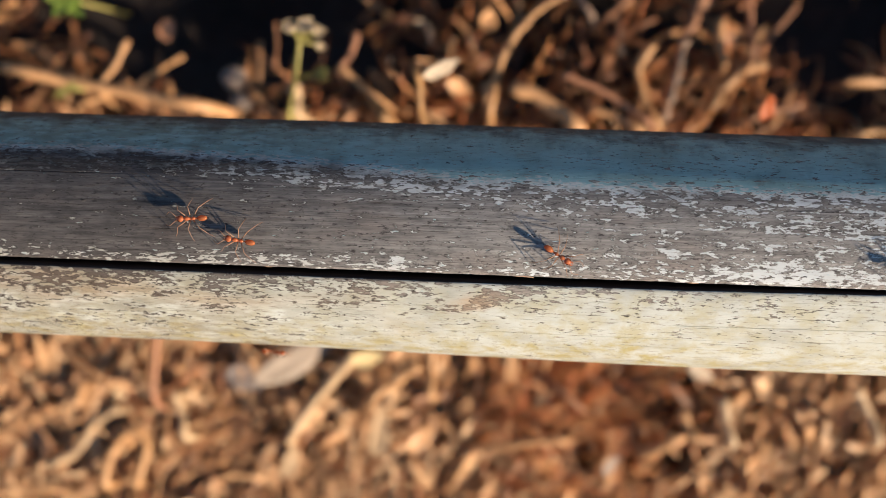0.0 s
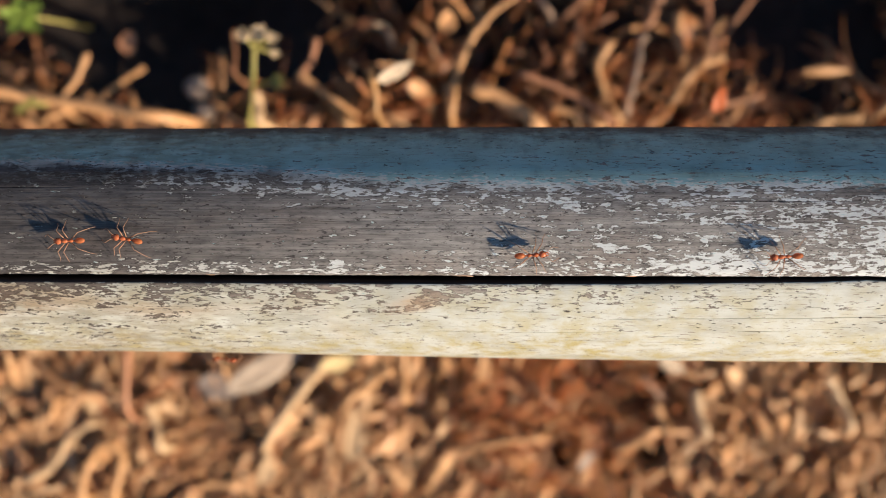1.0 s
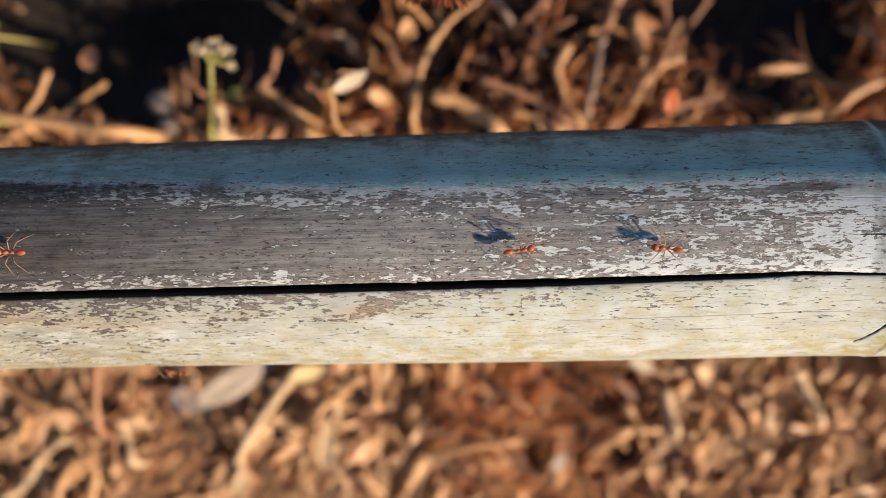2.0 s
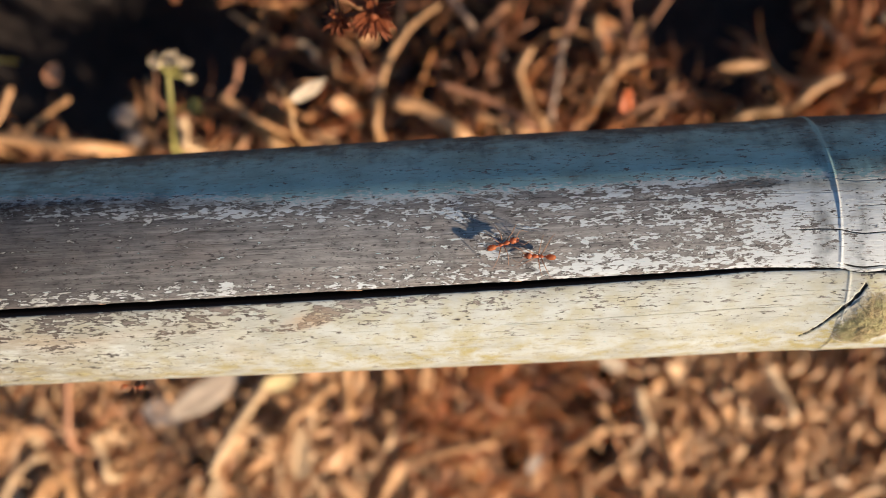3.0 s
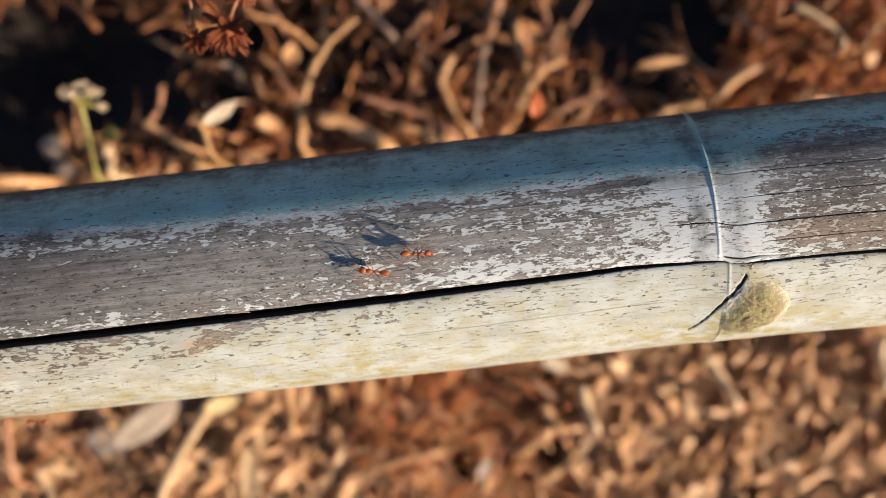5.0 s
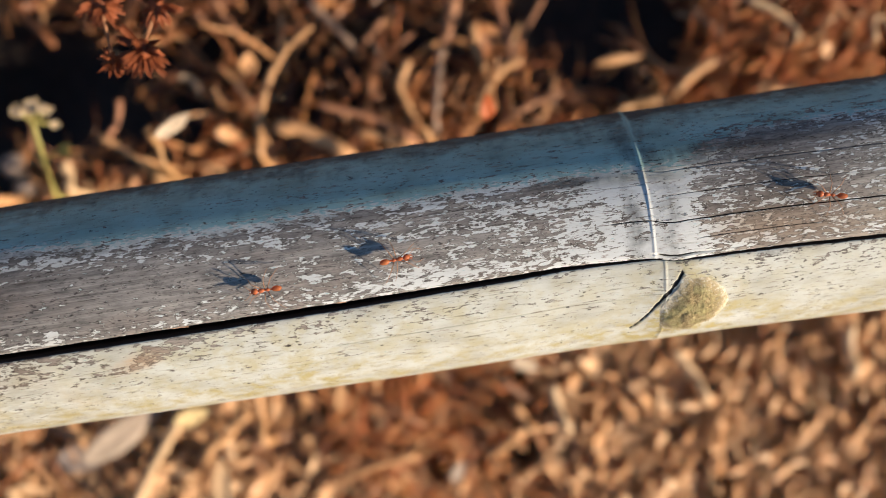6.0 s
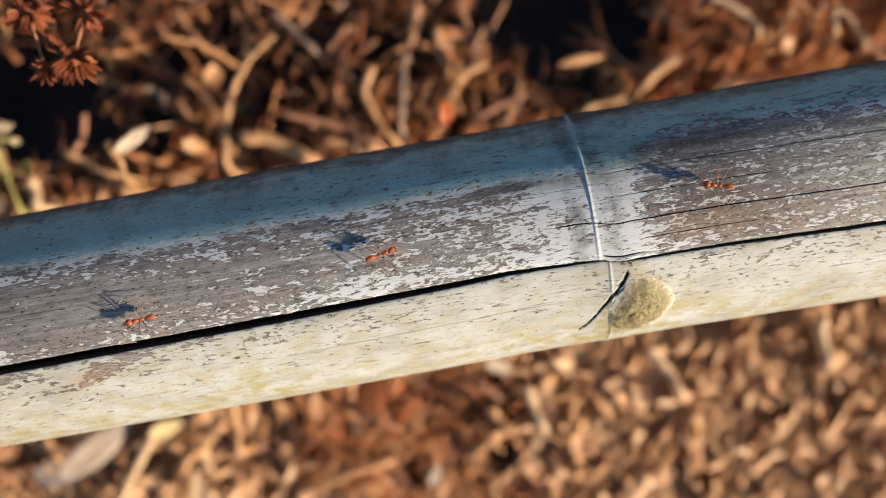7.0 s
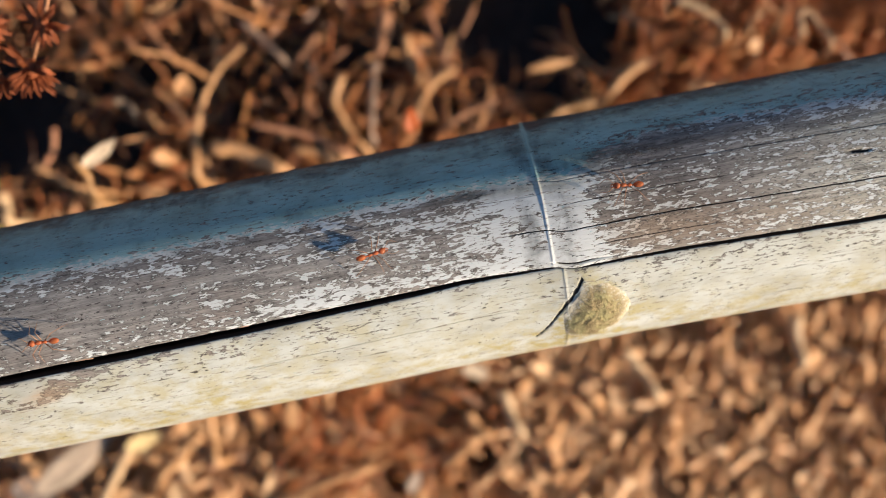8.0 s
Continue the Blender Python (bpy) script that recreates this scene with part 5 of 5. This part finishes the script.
stick("wood_chip", [(0.0811, -0.1324, 0.0117), (0.0915, -0.1265, 0.0147), (0.1020, -0.1215, 0.0131)], 0.0027, TAN, "short tan wood chip on the litter", "wood chip", end=0.95)
loose_leaf("pale_scrap", (0.0640, -0.1342, 0.0213), 0.0130, 0.0065, 48, (16, 24), 0.4, 0.4, WOOL, "pale grey scrap of leaf on the litter", 9)
stick("straw", [(0.0130, -0.0827, -0.0175), (0.0310, -0.0911, 0.0144), (0.0486, -0.1063, 0.0177), (0.0573, -0.1195, -0.0171)], 0.0017, BROWN, "brown straw on leaf litter", "straw")


def fine_grass(name, count, area, seed, label):
    """Matted reddish fine grass."""
    r = random.Random(seed)
    pieces = []
    for _ in range(count):
        x, y = r.uniform(area[0], area[1]), r.uniform(area[2], area[3])
        a, L = r.gauss(0.5, 0.8), r.uniform(0.015, 0.04)
        if open_soil(x, y) or open_soil(x + 0.7 * L * math.cos(a), y + 0.7 * L * math.sin(a)):
            continue
        z = ground_height(x, y) + r.uniform(0.010, 0.026)
        d = Vector((math.cos(a), math.sin(a), 0))
        pts = [Vector((x, y, z - 0.010)), Vector((x, y, z)) + d * L * 0.4, Vector((x, y, z + r.uniform(-0.004, 0.006))) + d * L * 0.75, Vector((x, y, z - r.uniform(0.0, 0.008))) + d * L]
        pieces.append(tube(pts, [0.0006, 0.0006, 0.0005, 0.0003], 4))
    ob = mesh_part(name, raw_mesh(name, *joined(pieces)), GRASS)
    return tagged(ob, label, "dry grass", kind="stuff")


GRASS = litter_material("reddish_grass", [(0.0, (0.30, 0.085, 0.022)), (0.5, (0.58, 0.20, 0.052)), (1.0, (0.80, 0.38, 0.12))], True, 0.0)
fine_grass("fine_grass", 1200, (0.19, 0.37, 0.015, 0.10), 51, "matted fine reddish dry grass")
fine_grass("fine_grass", 380, (-0.01, 0.105, -0.16, -0.06), 52, "matted fine reddish dry grass")
fine_grass("fine_grass", 260, (-0.12, 0.18, 0.02, 0.13), 53, "thin fine reddish dry grass")

# ---- ants ----
def ellipsoid(bm, c, rad, seg=14, rings=10, turn=0.0):
    m = Matrix.Translation(c) @ Matrix.Rotation(turn, 4, "Y") @ Matrix.Diagonal((*rad, 1))
    bmesh.ops.create_uvsphere(bm, u_segments=seg, v_segments=rings, radius=1.0, matrix=m)


MM = 0.00084
LEGS = [("fore", 1.45, 0.45, 2.5, (2.2, 2.0, 1.4), (3.2, 3.4, -1.3), (4.0, 4.1, -2.45)),
        ("mid", 0.55, 0.5, 2.4, (0.3, 2.7, 1.3), (0.1, 4.5, -1.2), (-0.2, 5.5, -2.35)),
        ("hind", -0.25, 0.45, 2.4, (-2.0, 2.4, 1.5), (-3.9, 4.1, -1.1), (-5.1, 4.8, -2.35))]


def build_ant():
    ant = new("ant")
    bm = bmesh.new()
    ellipsoid(bm, (3.35 * MM, 0, 2.8 * MM), (1.05 * MM, 0.95 * MM, 0.72 * MM), turn=0.25)
    head = part("head", bm, ANT, ant)
    for side in (1, -1):
        bm = bmesh.new()
        ellipsoid(bm, (3.55 * MM, 0.72 * side * MM, 3.15 * MM), (0.24 * MM, 0.16 * MM, 0.22 * MM), 8, 6)
        part("eye", bm, EYE, head, "small black eye")
        pts = [Vector((4.2, 0.45 * side, 2.55)) * MM, Vector((4.75, 0.4 * side, 2.35)) * MM, Vector((5.0, 0.08 * side, 2.25)) * MM]
        mesh_part("mandible", raw_mesh("mandible", *tube(pts, [0.2 * MM, 0.15 * MM, 0.05 * MM], 6)), ANT, head)
        pts = [Vector(p) * MM for p in ((4.0, 0.35 * side, 3.0), (4.9, 1.1 * side, 3.6), (5.7, 1.9 * side, 3.8), (6.5, 1.9 * side, 3.0), (7.4, 1.5 * side, 1.7), (7.9, 1.3 * side, 1.2))]
        mesh_part("antenna", raw_mesh("antenna", *tube(pts, [k * MM for k in (0.085, 0.08, 0.09, 0.075, 0.08, 0.05)], 6)), ANT_LEG, ant, "thin pale antenna")
    bm = bmesh.new()
    ellipsoid(bm, (1.5 * MM, 0, 2.8 * MM), (0.95 * MM, 0.6 * MM, 0.62 * MM))
    ellipsoid(bm, (0.6 * MM, 0, 2.6 * MM), (0.7 * MM, 0.36 * MM, 0.4 * MM))
    ellipsoid(bm, (-0.25 * MM, 0, 2.65 * MM), (0.72 * MM, 0.46 * MM, 0.5 * MM))
    part("thorax", bm, ANT, ant)
    bm = bmesh.new()
    ellipsoid(bm, (-1.25 * MM, 0, 2.55 * MM), (0.55 * MM, 0.24 * MM, 0.3 * MM), 10, 8)
    part("waist", bm, ANT, ant)
    bm = bmesh.new()
    ellipsoid(bm, (-2.85 * MM, 0, 2.8 * MM), (1.45 * MM, 0.82 * MM, 0.84 * MM), turn=0.1)
    part("abdomen", bm, ANT_REAR, ant, "translucent amber abdomen")
    for name, hx, hy, hz, knee, ankle, foot in LEGS:
        for side in (1, -1):
            pts = [Vector((0, 0, 0))]
            for a, b in (((0, 0, 0), knee), (knee, ankle), (ankle, foot)):
                for u in (0.5, 1.0):
                    q = [a[k] + (b[k] - a[k]) * u for k in range(3)]
                    pts.append(Vector(((q[0] - 0) * MM, (q[1]) * side * MM, q[2] * MM)))
            leg = mesh_part("leg", raw_mesh("leg", *tube(pts, [k * MM for k in (0.14, 0.15, 0.11, 0.095, 0.075, 0.06, 0.045)], 6)), ANT_LEG, ant, "long thin pale amber leg")
            leg.location = (hx * MM, hy * side * MM, hz * MM)
    return ant


def ant_pose(s, th, heading, up=0.0):
    """heading: degrees from the rail's +x, towards growing angle round it."""
    p, n, e = rail_point(s, th, up)
    h = math.radians(heading)
    f = Vector((1, 0, 0)) * math.cos(h) + e * math.sin(h)
    left = n.cross(f)
    m = Matrix((f, left, n)).transposed().to_4x4()
    m.translation = p
    return m


# seconds, metres along the rail, degrees round it, heading
ANT_ROUTES = [
    [(0.0, -0.0635, 8.0, 184), (0.5, -0.0700, 3.8, 186), (1.0, -0.0776, 3.1, 182), (1.5, -0.0844, 4.5, 178), (3.0, -0.105, 5.0, 180), (5.5, -0.140, 4.0, 180), (8.0, -0.175, 5.0, 180)],
    [(0.0, -0.0524, -0.4, 172), (0.5, -0.0584, 1.4, 172), (1.0, -0.0643, 3.8, 170), (1.7, -0.0740, 5.7, 175), (3.0, -0.092, 6.0, 180), (5.5, -0.127, 5.0, 180), (8.0, -0.162, 6.0, 180)],
    [(0.0, 0.0184, -0.8, -32), (0.5, 0.0230, -2.9, -16), (1.0, 0.0262, -1.7, 4), (1.5, 0.0303, -0.1, 8), (2.8, 0.0452, 4.7, 10), (3.2, 0.0461, 6.0, 20), (3.8, 0.0485, 7.0, 2), (4.4, 0.0498, 7.5, -8),
     (4.8, 0.0515, 6.5, -6), (5.8, 0.0607, 3.8, 0), (6.5, 0.0673, 5.7, 12), (7.0, 0.0722, 7.0, 10), (7.5, 0.0771, 8.6, 8), (8.0, 0.0807, 8.8, 8)],
    [(0.0, 0.0955, -2.5, 180), (0.5, 0.0891, -2.0, 180), (1.0, 0.0819, -1.6, 184), (1.6, 0.0745, 1.1, 172), (2.8, 0.0576, 0.2, 172), (3.2, 0.0518, -0.6, 176), (3.5, 0.0507, -0.7, 180), (3.8, 0.0499, -0.9, 150),
     (4.4, 0.0485, -0.5, 150), (4.8, 0.0452, 0.3, 160), (5.8, 0.0354, -0.2, 180), (6.2, 0.0303, -0.3, 180), (6.5, 0.0247, -1.2, 186), (7.0, 0.0165, -1.7, 184), (7.5, 0.0109, -1.1, 176), (8.0, 0.0048, 0.2, 176)],
    [(0.0, 0.232, -4.0, 180), (3.0, 0.197, -2.0, 180), (5.8, 0.1650, 4.0, 166), (6.2, 0.1593, 6.1, 166), (6.5, 0.1557, 8.0, 165), (7.0, 0.1505, 11.1, 165), (7.5, 0.1462, 14.2, 168), (8.0, 0.1416, 16.8, 172)],
    [(0.0, -0.0520, -91.0, 20), (8.0, -0.0520, -91.0, 20)],
]
first_ant = build_ant()
tagged(first_ant, "orange weaver ant walking on the bamboo rail", "ant", "ants on the rail")
ants = [first_ant]
for route in ANT_ROUTES[1:]:
    t, s, th, hd = route[0]
    ants.append(copy_thing(first_ant, ant_pose(s, th, hd)))
tagged(ants[-1], "orange weaver ant clinging to the rail's underside")


# how the wind moves the dried flower's heads: seconds, metres along x and y
SWAY = [(0.0, 0.0004, 0.0030), (0.8, -0.0008, 0.0022), (1.6, 0.0010, 0.0026), (2.4, 0.0, 0.0006), (3.0, -0.0007, -0.0018), (3.5, 0.0004, -0.0009), (4.0, -0.0004, -0.0002), (4.5, 0.0005, 0.0003), (5.2, -0.0004, -0.0004),
        (5.8, 0.0015, 0.0007), (6.0, -0.0011, -0.0012), (6.5, 0.0009, 0.0022), (7.0, -0.0007, 0.0009), (7.5, -0.0021, -0.0017), (8.0, 0.0021, 0.0017)]


def motions():
    walk(dried, [(t, pose(*DB, -math.degrees(dy / 0.324), math.degrees(dx / 0.324), 0)) for t, dx, dy in SWAY])
    for k, (ant, route) in enumerate(zip(ants, ANT_ROUTES)):
        walk(ant, [(t, ant_pose(s, th, hd)) for t, s, th, hd in route])
        legs = [c for c in ant.children if c.name.split(".")[0] == "leg"]
        legs.sort(key=lambda o: o.name)
        times = [i * 0.1 for i in range(81)]
        speed = []
        for t in times:
            v = 0.0
            for (t0, s0, *_), (t1, s1, *_) in zip(route, route[1:]):
                if t0 <= t <= t1:
                    v = abs(s1 - s0) / (t1 - t0)
            speed.append(min(1.0, v / 0.008))
        for leg in legs:
            x, y, z = leg.location
            side = 1 if y > 0 else -1
            pair = 0 if x > 1.0 * MM else (1 if x > 0.1 * MM else 2)
            phase = math.pi * ((pair + (side > 0)) % 2) + 0.4 * k
            rows = []
            for t, v in zip(times, speed):
                sw = 15 * v * math.sin(2 * math.pi * 1.7 * t + phase) + 3 * math.sin(1.3 * t + pair + k)
                lift = 5 * v * max(0.0, math.cos(2 * math.pi * 1.7 * t + phase))
                rows.append((t, pose(x, y, z, lift * side, 0, sw)))
            walk(leg, rows)


motions()
